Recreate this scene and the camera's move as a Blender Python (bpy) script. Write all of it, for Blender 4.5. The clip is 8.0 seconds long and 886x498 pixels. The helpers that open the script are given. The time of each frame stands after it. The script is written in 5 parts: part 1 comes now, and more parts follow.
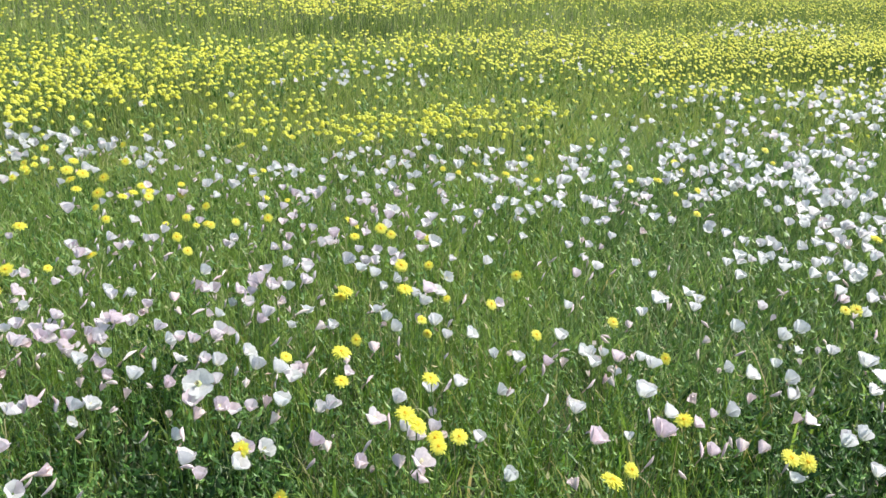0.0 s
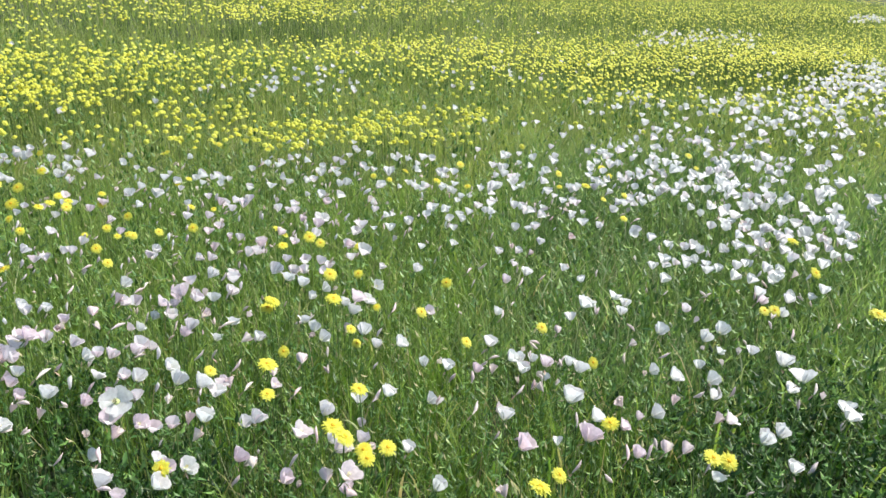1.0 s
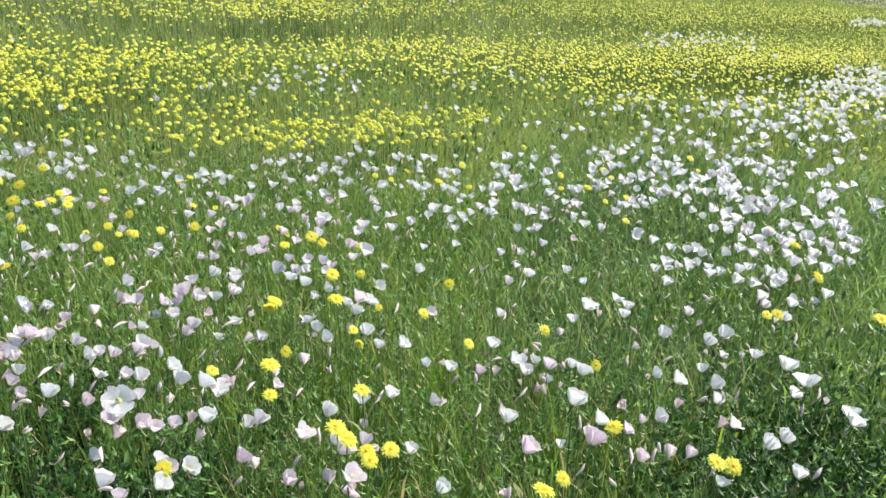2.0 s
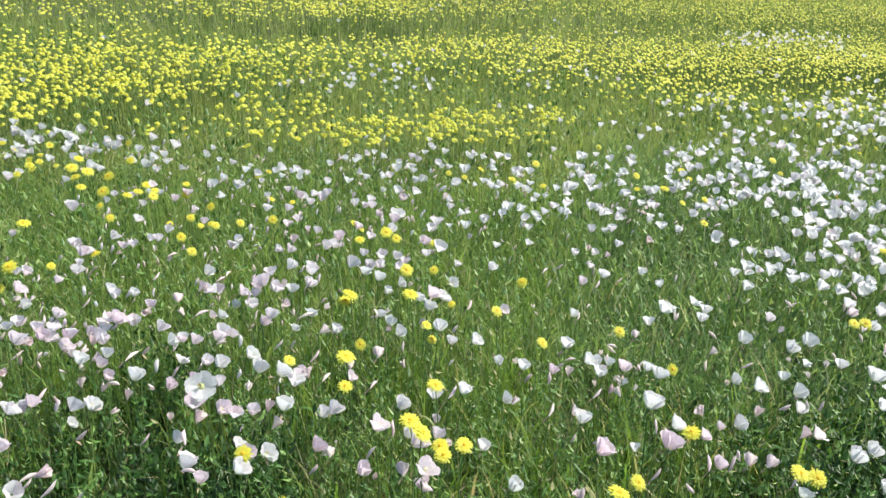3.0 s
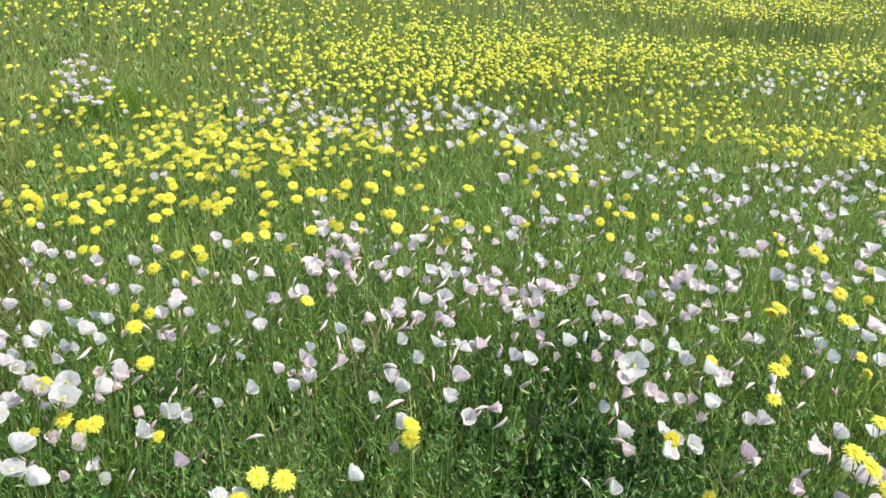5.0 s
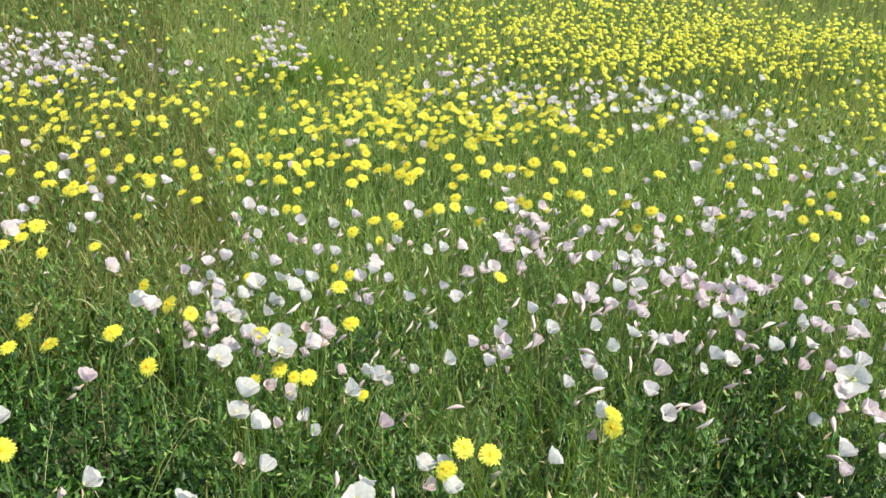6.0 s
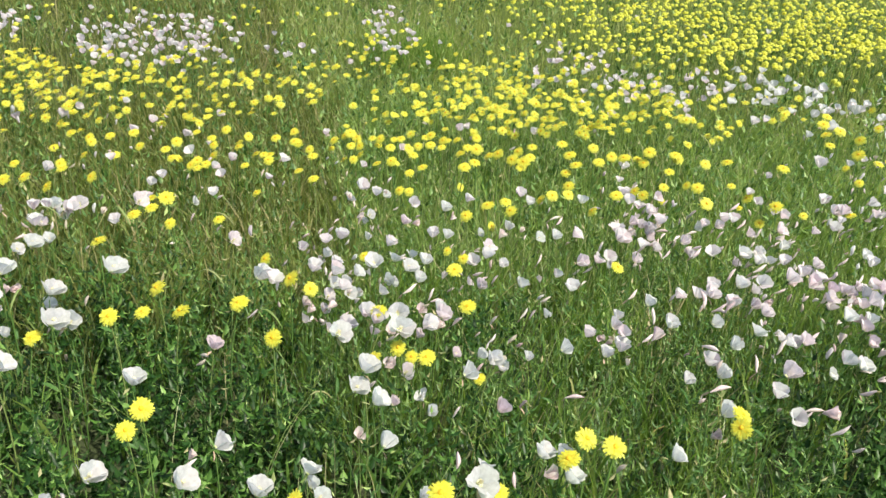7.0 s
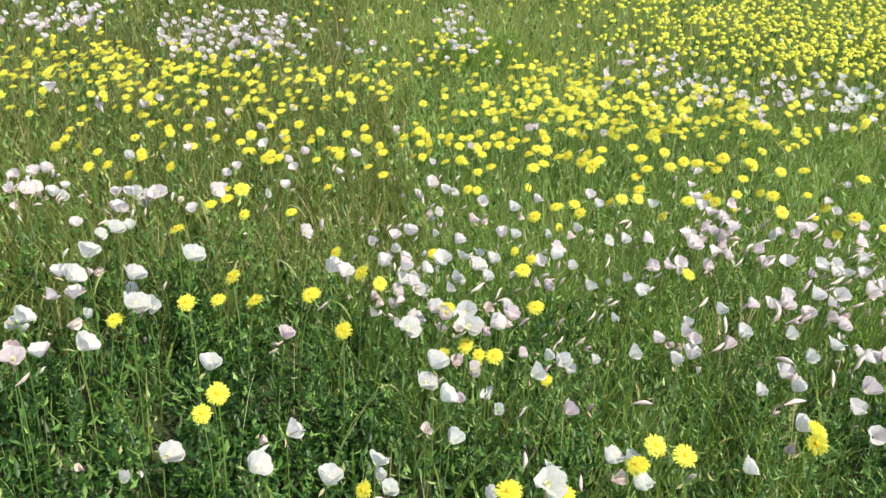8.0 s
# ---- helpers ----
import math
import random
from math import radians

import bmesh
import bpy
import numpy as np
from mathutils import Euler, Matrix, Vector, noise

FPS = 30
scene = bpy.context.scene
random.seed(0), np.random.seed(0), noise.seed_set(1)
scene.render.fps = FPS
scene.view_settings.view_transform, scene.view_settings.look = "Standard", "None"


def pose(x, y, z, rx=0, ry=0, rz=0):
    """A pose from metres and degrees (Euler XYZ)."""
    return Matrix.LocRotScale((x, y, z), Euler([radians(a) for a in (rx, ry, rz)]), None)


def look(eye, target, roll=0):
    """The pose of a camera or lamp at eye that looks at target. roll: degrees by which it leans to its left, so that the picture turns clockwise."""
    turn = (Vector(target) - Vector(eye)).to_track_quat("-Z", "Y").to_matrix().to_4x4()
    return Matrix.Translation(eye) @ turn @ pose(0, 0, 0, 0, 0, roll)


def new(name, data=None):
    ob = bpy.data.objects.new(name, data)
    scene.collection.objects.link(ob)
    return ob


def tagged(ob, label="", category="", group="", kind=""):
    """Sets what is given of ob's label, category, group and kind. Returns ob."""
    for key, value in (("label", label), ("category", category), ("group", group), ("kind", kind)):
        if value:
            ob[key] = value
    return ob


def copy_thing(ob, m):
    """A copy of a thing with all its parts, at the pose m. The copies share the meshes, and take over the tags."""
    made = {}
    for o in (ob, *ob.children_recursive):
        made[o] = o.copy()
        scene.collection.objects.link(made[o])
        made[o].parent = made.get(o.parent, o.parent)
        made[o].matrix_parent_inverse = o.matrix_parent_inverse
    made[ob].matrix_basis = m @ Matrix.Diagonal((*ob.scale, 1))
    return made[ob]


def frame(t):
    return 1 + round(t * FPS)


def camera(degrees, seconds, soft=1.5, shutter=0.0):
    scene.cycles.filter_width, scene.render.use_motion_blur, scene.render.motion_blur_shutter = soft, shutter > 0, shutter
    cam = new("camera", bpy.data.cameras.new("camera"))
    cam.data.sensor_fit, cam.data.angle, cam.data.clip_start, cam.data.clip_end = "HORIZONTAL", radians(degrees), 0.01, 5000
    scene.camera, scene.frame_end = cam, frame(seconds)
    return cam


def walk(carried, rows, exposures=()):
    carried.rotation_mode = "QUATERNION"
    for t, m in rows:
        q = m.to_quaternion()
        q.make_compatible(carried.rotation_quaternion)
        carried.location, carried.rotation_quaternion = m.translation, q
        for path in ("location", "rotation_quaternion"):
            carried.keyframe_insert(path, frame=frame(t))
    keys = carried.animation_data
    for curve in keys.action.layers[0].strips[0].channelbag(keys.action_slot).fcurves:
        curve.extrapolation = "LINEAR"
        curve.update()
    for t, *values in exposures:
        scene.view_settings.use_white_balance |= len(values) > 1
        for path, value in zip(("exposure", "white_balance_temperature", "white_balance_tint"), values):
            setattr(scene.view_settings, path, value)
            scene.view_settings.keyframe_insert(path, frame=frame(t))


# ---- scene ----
cam = camera(58.3, 8.0, soft=1.5)
PATH = [
    (0, (0.298, 0.307, 1.168), (-0.043, 2.171, 0.530), 0.7),
    (0.5, (0.306, 0.312, 1.170), (0.044, 2.193, 0.546), 0.9),
    (1, (0.315, 0.322, 1.169), (0.132, 2.215, 0.548), 1.4),
    (1.2, (0.309, 0.320, 1.171), (0.152, 2.215, 0.550), 1.9),
    (2.5, (0.298, 0.329, 1.169), (0.061, 2.214, 0.545), 1.8),
    (3, (0.284, 0.321, 1.166), (-0.063, 2.188, 0.537), 1.7),
    (3.5, (0.266, 0.302, 1.162), (-0.243, 2.133, 0.539), 2.4),
    (4, (0.232, 0.271, 1.159), (-0.482, 2.025, 0.517), 2.9),
    (4.5, (0.189, 0.237, 1.157), (-0.734, 1.882, 0.493), 3.4),
    (5, (0.123, 0.191, 1.153), (-1.008, 1.699, 0.485), 3.2),
    (5.2, (0.090, 0.175, 1.153), (-1.094, 1.635, 0.470), 3.6),
    (6.3, (0.012, 0.096, 1.140), (-1.424, 1.267, 0.388), 4.0),
    (6.5, (0.002, 0.081, 1.135), (-1.461, 1.218, 0.381), 4.1),
    (7, (-0.024, 0.073, 1.128), (-1.528, 1.133, 0.344), 3.9),
    (7.5, (-0.024, 0.062, 1.131), (-1.589, 1.022, 0.338), 3.6),
    (8, (-0.033, 0.047, 1.127), (-1.611, 0.984, 0.332), 4.2),
]
walk(cam, [(t, look(eye, target, roll)) for t, eye, target, roll in PATH],
     [(0, 0.69, 6200, 14), (3, 0.69, 6230, 14), (5, 0.67, 6450, 12), (6.5, 0.68, 6700, 11), (8, 0.70, 6700, 11)])

# ---- light ----
SUN_AZIMUTH, SUN_HEIGHT = radians(22), radians(56)
world = bpy.data.worlds.new("world")
scene.world = world
world.use_nodes = True
sky = world.node_tree.nodes.new("ShaderNodeTexSky")
sky.sky_type, sky.sun_disc = "NISHITA", False
sky.dust_density = 3.0
sky.sun_elevation, sky.sun_rotation = SUN_HEIGHT, math.pi / 2 - SUN_AZIMUTH
world.node_tree.links.new(sky.outputs["Color"], world.node_tree.nodes["Background"].inputs["Color"])
world.node_tree.nodes["Background"].inputs["Strength"].default_value = 0.14
sun = new("sun", bpy.data.lights.new("sun", "SUN"))
sun.data.energy, sun.data.angle, sun.data.color = 4.6, radians(1.5), (1.0, 0.94, 0.82)
toward = Vector((math.cos(SUN_AZIMUTH) * math.cos(SUN_HEIGHT), math.sin(SUN_AZIMUTH) * math.cos(SUN_HEIGHT), math.sin(SUN_HEIGHT)))
sun.matrix_world = look(toward * 20, (0, 0, 0))
rng = np.random.default_rng(11)


# ---- materials ----
def plant(name, stops, source="island", see_through=0.3, rough=0.55, grain=90.0, patch=0.0, tint=(0.1, 0.1, 0.02), sap=(1.0, 1.0, 1.0), gloss=0.2):
    """A thin, partly translucent plant surface. stops: the colours between which single pieces vary."""
    m = bpy.data.materials.new(name)
    m.use_nodes = True
    nt = m.node_tree
    bsdf, out = nt.nodes["Principled BSDF"], nt.nodes["Material Output"]
    ramp = nt.nodes.new("ShaderNodeValToRGB")
    while len(ramp.color_ramp.elements) < len(stops):
        ramp.color_ramp.elements.new(0.5)
    for e, (p, c) in zip(ramp.color_ramp.elements, stops):
        e.position, e.color = p, (*c, 1)
    if source == "island":
        g = nt.nodes.new("ShaderNodeNewGeometry")
        nt.links.new(g.outputs["Random Per Island"], ramp.inputs["Fac"])
    else:
        g = nt.nodes.new("ShaderNodeObjectInfo")
        nt.links.new(g.outputs["Random"], ramp.inputs["Fac"])
    geo = nt.nodes.new("ShaderNodeNewGeometry")
    fine = nt.nodes.new("ShaderNodeTexNoise")
    fine.inputs["Scale"].default_value = grain
    fine.inputs["Detail"].default_value = 3
    nt.links.new(geo.outputs["Position"], fine.inputs["Vector"])
    span = nt.nodes.new("ShaderNodeMapRange")
    span.inputs["From Min"].default_value, span.inputs["From Max"].default_value = 0.3, 0.7
    span.inputs["To Min"].default_value, span.inputs["To Max"].default_value = 0.86, 1.1
    nt.links.new(fine.outputs["Fac"], span.inputs["Value"])
    mul = nt.nodes.new("ShaderNodeMix")
    mul.data_type, mul.blend_type = "RGBA", "MULTIPLY"
    mul.inputs[0].default_value = 1.0
    nt.links.new(ramp.outputs["Color"], mul.inputs[6])
    nt.links.new(span.outputs["Result"], mul.inputs[7])
    colour = mul.outputs[2]
    if patch:
        broad = nt.nodes.new("ShaderNodeTexNoise")
        broad.inputs["Scale"].default_value = 1.1
        broad.inputs["Detail"].default_value = 4
        nt.links.new(geo.outputs["Position"], broad.inputs["Vector"])
        wide = nt.nodes.new("ShaderNodeMapRange")
        wide.inputs["From Min"].default_value, wide.inputs["From Max"].default_value = 0.42, 0.62
        wide.inputs["To Max"].default_value = patch
        nt.links.new(broad.outputs["Fac"], wide.inputs["Value"])
        mix = nt.nodes.new("ShaderNodeMix")
        mix.data_type = "RGBA"
        nt.links.new(wide.outputs["Result"], mix.inputs[0])
        nt.links.new(colour, mix.inputs[6])
        mix.inputs[7].default_value = (*tint, 1)
        colour = mix.outputs[2]
    nt.links.new(colour, bsdf.inputs["Base Color"])
    bsdf.inputs["Roughness"].default_value = rough
    bsdf.inputs["Specular IOR Level"].default_value = gloss
    thin = nt.nodes.new("ShaderNodeBsdfTranslucent")
    glow = nt.nodes.new("ShaderNodeMix")
    glow.data_type, glow.blend_type = "RGBA", "MULTIPLY"
    glow.inputs[0].default_value = 1.0
    glow.inputs[7].default_value = (*sap, 1)
    nt.links.new(colour, glow.inputs[6])
    nt.links.new(glow.outputs[2], thin.inputs["Color"])
    both = nt.nodes.new("ShaderNodeMixShader")
    both.inputs["Fac"].default_value = see_through
    nt.links.new(bsdf.outputs["BSDF"], both.inputs[1])
    nt.links.new(thin.outputs["BSDF"], both.inputs[2])
    nt.links.new(both.outputs["Shader"], out.inputs["Surface"])
    return m


SAP = (1.25, 1.3, 0.75)
GRASS = plant("grass", [(0.0, (0.071, 0.156, 0.030)), (0.45, (0.149, 0.263, 0.051)), (0.88, (0.272, 0.363, 0.097)), (0.98, (0.518, 0.421, 0.264))],
              see_through=0.5, patch=0.5, tint=(0.145, 0.245, 0.04), rough=0.6, sap=SAP)
# Palest stops, here and in the herb leaf, paint in small highlights.
LEAF = plant("leaf", [(0.0, (0.039, 0.096, 0.020)), (0.6, (0.082, 0.184, 0.041)), (0.9, (0.204, 0.329, 0.086)), (1.0, (0.351, 0.460, 0.160))], see_through=0.3, rough=0.42, sap=SAP, gloss=0.4)
# Leaf green cut darker: shade under the broad leaves is put into the colour.
HERB = plant("herb_leaf_shaded", [(0.0, (0.010, 0.037, 0.006)), (0.6, (0.023, 0.072, 0.011)), (0.9, (0.07, 0.16, 0.028)), (1.0, (0.18, 0.32, 0.08))], see_through=0.25, rough=0.42, sap=SAP, gloss=0.25)
# Lighter than the near grass: distant haze and sunlight painted into the colour.
FAR_GRASS = plant("grass_yellow_green_hazed", [(0.0, (0.15, 0.235, 0.070)), (0.5, (0.26, 0.345, 0.105)), (0.85, (0.37, 0.43, 0.165)), (0.97, (0.50, 0.48, 0.32))],
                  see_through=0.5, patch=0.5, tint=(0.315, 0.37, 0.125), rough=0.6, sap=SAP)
LEAF_ONE = plant("leaf_single", [(0.0, (0.04, 0.11, 0.025)), (1.0, (0.09, 0.19, 0.05))], "object", 0.3, 0.5)
STEM = plant("stem", [(0.0, (0.077, 0.169, 0.039)), (0.7, (0.126, 0.230, 0.059)), (1.0, (0.196, 0.257, 0.084))], "object", 0.15, 0.5)
STRAW = plant("straw", [(0.0, (0.26, 0.28, 0.13)), (0.6, (0.40, 0.37, 0.20)), (1.0, (0.20, 0.26, 0.09))], see_through=0.3)
WHITE = plant("petal_white", [(0.0, (0.73, 0.77, 0.75)), (0.7, (0.75, 0.76, 0.75)), (1.0, (0.76, 0.74, 0.75))], "object", 0.62, 0.6, 160)
PALE = plant("petal_pale_pink", [(0.0, (0.80, 0.77, 0.775)), (1.0, (0.78, 0.68, 0.725))], "object", 0.62, 0.6, 160)
PINK = plant("petal_pink", [(0.0, (0.79, 0.725, 0.755)), (1.0, (0.77, 0.64, 0.70))], "object", 0.62, 0.6, 160)
CALYX = plant("calyx", [(0.0, (0.24, 0.30, 0.12)), (0.5, (0.42, 0.34, 0.22)), (1.0, (0.52, 0.36, 0.30))], "object", 0.3, 0.55)
FADED = plant("petal_faded", [(0.0, (0.76, 0.69, 0.67)), (0.5, (0.73, 0.59, 0.60)), (1.0, (0.74, 0.70, 0.62))], "object", 0.4, 0.6, 200)
DRIFT = plant("petal_far", [(0.0, (0.70, 0.735, 0.715)), (0.8, (0.715, 0.72, 0.71)), (1.0, (0.72, 0.65, 0.68))], see_through=0.6, rough=0.6)
MAUVE = plant("petal_far_mauve", [(0.0, (0.76, 0.775, 0.76)), (0.55, (0.77, 0.73, 0.745)), (1.0, (0.72, 0.61, 0.65))], see_through=0.58, rough=0.6)
YELLOW = plant("petal_yellow", [(0.0, (0.603, 0.630, 0.067)), (0.6, (0.644, 0.680, 0.114)), (1.0, (0.639, 0.600, 0.048))], see_through=0.4, rough=0.55, grain=300)
DEEP = plant("petal_deep_yellow", [(0.0, (0.66, 0.60, 0.05)), (0.6, (0.68, 0.66, 0.08)), (1.0, (0.64, 0.52, 0.03))], see_through=0.3, rough=0.55, grain=300)
GOLD = plant("disc_gold", [(0.0, (0.58, 0.34, 0.015)), (1.0, (0.66, 0.43, 0.02))], see_through=0.1, rough=0.7, grain=500)
THROAT = plant("throat", [(0.0, (0.50, 0.58, 0.22)), (1.0, (0.60, 0.64, 0.34))], "object", 0.3)
POLLEN = plant("anther", [(0.0, (0.64, 0.62, 0.40)), (1.0, (0.70, 0.67, 0.48))], "object", 0.2)


def earth():
    m = bpy.data.materials.new("meadow_earth_shaded")
    m.use_nodes = True
    nt = m.node_tree
    bsdf = nt.nodes["Principled BSDF"]
    geo = nt.nodes.new("ShaderNodeNewGeometry")
    fine, broad = nt.nodes.new("ShaderNodeTexNoise"), nt.nodes.new("ShaderNodeTexNoise")
    fine.inputs["Scale"].default_value, fine.inputs["Detail"].default_value = 60, 6
    broad.inputs["Scale"].default_value, broad.inputs["Detail"].default_value = 0.9, 5
    for n in (fine, broad):
        nt.links.new(geo.outputs["Position"], n.inputs["Vector"])
    ramp, ramp2 = nt.nodes.new("ShaderNodeValToRGB"), nt.nodes.new("ShaderNodeValToRGB")
    # Both ramps darkened: shade below the deep foliage goes into the earth colour.
    ramp.color_ramp.elements[0].position, ramp.color_ramp.elements[0].color = 0.35, (0.018, 0.028, 0.008, 1)
    ramp.color_ramp.elements[1].position, ramp.color_ramp.elements[1].color = 0.65, (0.045, 0.070, 0.018, 1)
    ramp2.color_ramp.elements[0].position, ramp2.color_ramp.elements[0].color = 0.4, (0.028, 0.046, 0.012, 1)
    ramp2.color_ramp.elements[1].position, ramp2.color_ramp.elements[1].color = 0.65, (0.070, 0.080, 0.030, 1)
    nt.links.new(fine.outputs["Fac"], ramp.inputs["Fac"])
    nt.links.new(broad.outputs["Fac"], ramp2.inputs["Fac"])
    mix = nt.nodes.new("ShaderNodeMix")
    mix.data_type = "RGBA"
    mix.inputs[0].default_value = 0.5
    nt.links.new(ramp.outputs["Color"], mix.inputs[6])
    nt.links.new(ramp2.outputs["Color"], mix.inputs[7])
    nt.links.new(mix.outputs[2], bsdf.inputs["Base Color"])
    bsdf.inputs["Roughness"].default_value = 0.95
    bump = nt.nodes.new("ShaderNodeBump")
    bump.inputs["Strength"].default_value, bump.inputs["Distance"].default_value = 0.8, 0.02
    nt.links.new(fine.outputs["Fac"], bump.inputs["Height"])
    nt.links.new(bump.outputs["Normal"], bsdf.inputs["Normal"])
    return m


EARTH = earth()


# ---- the lie of the land ----
def land(x, y):
    """Height of the meadow: a shallow hollow that rises gently away from the camera."""
    z = 0.0525 + 0.0478 * x - 0.0382 * y + 0.01155 * x * x - 0.01493 * x * y + 0.00697 * y * y
    return 2.5 * np.tanh(z / 2.5)


def mesh_of(name, verts, faces, materials, slots=None, smooth=True):
    """A mesh from arrays of vertices and triangles."""
    verts, faces = np.asarray(verts, dtype=np.float32), np.asarray(faces, dtype=np.int32)
    me = bpy.data.meshes.new(name)
    me.vertices.add(len(verts))
    me.vertices.foreach_set("co", verts.ravel())
    me.loops.add(faces.size)
    me.loops.foreach_set("vertex_index", faces.ravel())
    me.polygons.add(len(faces))
    me.polygons.foreach_set("loop_start", np.arange(0, faces.size, 3, dtype=np.int32))
    me.polygons.foreach_set("use_smooth", np.full(len(faces), smooth))
    for m in materials:
        me.materials.append(m)
    if slots is not None:
        me.polygons.foreach_set("material_index", np.asarray(slots, dtype=np.int32))
    me.update(calc_edges=True)
    return me


def merge(*pieces):
    verts, faces, n = [], [], 0
    for v, f in pieces:
        verts.append(np.asarray(v, dtype=float))
        faces.append(np.asarray(f, dtype=int) + n)
        n += len(v)
    return np.concatenate(verts), np.concatenate(faces)


def grid_faces(rows, cols):
    f = []
    for i in range(rows - 1):
        for j in range(cols - 1):
            a = i * cols + j
            f += [(a, a + 1, a + cols + 1), (a, a + cols + 1, a + cols)]
    return f


# rings of ground quads, fine near the walk and coarse towards the horizon
radii = [0, 0.5, 1, 1.5, 2, 2.5, 3, 3.5, 4, 5, 6, 7, 8, 10, 12, 15, 18, 22, 28, 40, 70, 130, 250, 500, 1200, 3000]
turns = 72
gv, gf = [], []
for r in radii:
    for k in range(turns):
        x, y = r * math.cos(k * math.tau / turns), r * math.sin(k * math.tau / turns)
        gv.append((x, y, float(land(x, y)) + (0.012 * noise.noise((x * 3, y * 3, 0)) if r < 20 else 0)))
for i in range(len(radii) - 1):
    for k in range(turns):
        a, b = i * turns + k, i * turns + (k + 1) % turns
        gf += [(a, a + turns, b + turns), (a, b + turns, b)]
tagged(new("ground", mesh_of("ground", gv, gf, [EARTH])), "mossy earth under the meadow, its green darkened for foliage shade, rising gently all round", "ground", kind="structure")


# ---- grass ----
def blades(name, label, where, height, width, segments, material, bend=0.35, lean=0.25):
    """Tapered, bent blades at the points given, joined into one mesh."""
    n = len(where)
    h = height[0] + (height[1] - height[0]) * rng.random(n) ** 1.4
    w = width[0] + (width[1] - width[0]) * rng.random(n)
    face, way = rng.random(n) * math.tau, rng.random(n) * math.tau
    arc, tip = (rng.random(n) * bend + 0.05) * h, rng.random(n) * lean * h
    base = np.stack([where[:, 0], where[:, 1], land(where[:, 0], where[:, 1]) - 0.01], 1)
    rows = []
    for s in range(segments):
        u = s / segments
        half = 0.5 * w * (1 - 0.55 * u)
        c = base + np.stack([np.cos(way) * (arc * u * u + tip * u), np.sin(way) * (arc * u * u + tip * u), h * (u - 0.25 * u * u * u)], 1)
        d = np.stack([np.cos(face) * half, np.sin(face) * half, np.zeros(n)], 1)
        rows += [c - d, c + d]
    rows.append(base + np.stack([np.cos(way) * (arc + tip), np.sin(way) * (arc + tip), h * 0.75], 1))
    per = 2 * segments + 1
    verts = np.stack(rows, 1).reshape(-1, 3)
    tri = []
    for s in range(segments - 1):
        a = 2 * s
        tri += [(a, a + 1, a + 3), (a, a + 3, a + 2)]
    tri.append((per - 3, per - 2, per - 1))
    faces = (np.arange(n)[:, None, None] * per + np.array(tri)[None]).reshape(-1, 3)
    return tagged(new(name, mesh_of(name, verts, faces, [material])), label, "grass", kind="stuff")


def ring(r0, r1, a0, a1, density):
    """Random points of the ring between two radii and two bearings (degrees)."""
    n = int(0.5 * (r1 * r1 - r0 * r0) * radians(a1 - a0) * density)
    r, a = np.sqrt(r0 * r0 + (r1 * r1 - r0 * r0) * rng.random(n)), np.radians(a0 + (a1 - a0) * rng.random(n))
    return np.stack([0.1 + r * np.cos(a), 0.2 + r * np.sin(a)], 1)


A0, A1 = 48, 200
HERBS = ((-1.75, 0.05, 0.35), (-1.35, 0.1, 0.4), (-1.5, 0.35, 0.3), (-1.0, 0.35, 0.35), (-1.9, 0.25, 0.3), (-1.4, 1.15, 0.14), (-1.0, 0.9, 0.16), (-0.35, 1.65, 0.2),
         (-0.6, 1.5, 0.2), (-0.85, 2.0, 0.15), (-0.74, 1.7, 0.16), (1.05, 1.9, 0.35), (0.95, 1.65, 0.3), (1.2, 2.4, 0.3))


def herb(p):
    """How thickly the leafy herbs, darkened for leaf shade, stand at each point, 0 to 1."""
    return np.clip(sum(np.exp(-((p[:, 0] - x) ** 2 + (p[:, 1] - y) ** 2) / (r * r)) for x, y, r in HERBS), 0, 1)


def thinned(p, share):
    return p[rng.random(len(p)) > share * herb(p)]


def clumped(p, scale, seed, even):
    """Thins the points in clumps, so that dark gaps stay between the plants."""
    lump = np.array([noise.noise((x * scale, y * scale, seed)) + 0.5 * noise.noise((x * 2.7 * scale, y * 2.7 * scale, seed)) for x, y in p])
    return p[rng.random(len(p)) < even + 1.5 * lump]


def thickened(p):
    return p[rng.random(len(p)) < herb(p)]


blades("grass_near", "fresh green meadow grass with fine bent blades", clumped(thinned(ring(0.35, 2.2, A0, A1, 6000), 0.93), 5.0, 3, 0.6), (0.12, 0.37), (0.002, 0.0046), 4, GRASS)
blades("grass_broad", "broad light green blades standing in tufts", thinned(ring(0.4, 3.2, A0, A1, 260), 0.6), (0.14, 0.35), (0.006, 0.011), 4, GRASS, 0.25, 0.2)
COOL_GRASS = plant("grass_cool_green", [(0.0, (0.084, 0.167, 0.062)), (0.5, (0.150, 0.252, 0.095)), (0.85, (0.239, 0.335, 0.150)), (0.97, (0.388, 0.400, 0.280))],
                   see_through=0.5, patch=0.5, tint=(0.22, 0.31, 0.11), rough=0.6, sap=SAP)
blades("grass_cool", "cool green meadow grass under the white drifts", ring(2.2, 5.6, A0, 88, 2900), (0.13, 0.38), (0.003, 0.008), 3, COOL_GRASS)
# Olive of its own, darkened a little more for the view's dim left edge.
OLIVE_GRASS = plant("grass_olive", [(0.0, (0.101, 0.142, 0.037)), (0.5, (0.174, 0.215, 0.060)), (0.85, (0.261, 0.284, 0.099)), (0.97, (0.406, 0.347, 0.196))],
                    see_through=0.5, patch=0.5, tint=(0.22, 0.265, 0.08), rough=0.6, sap=SAP)
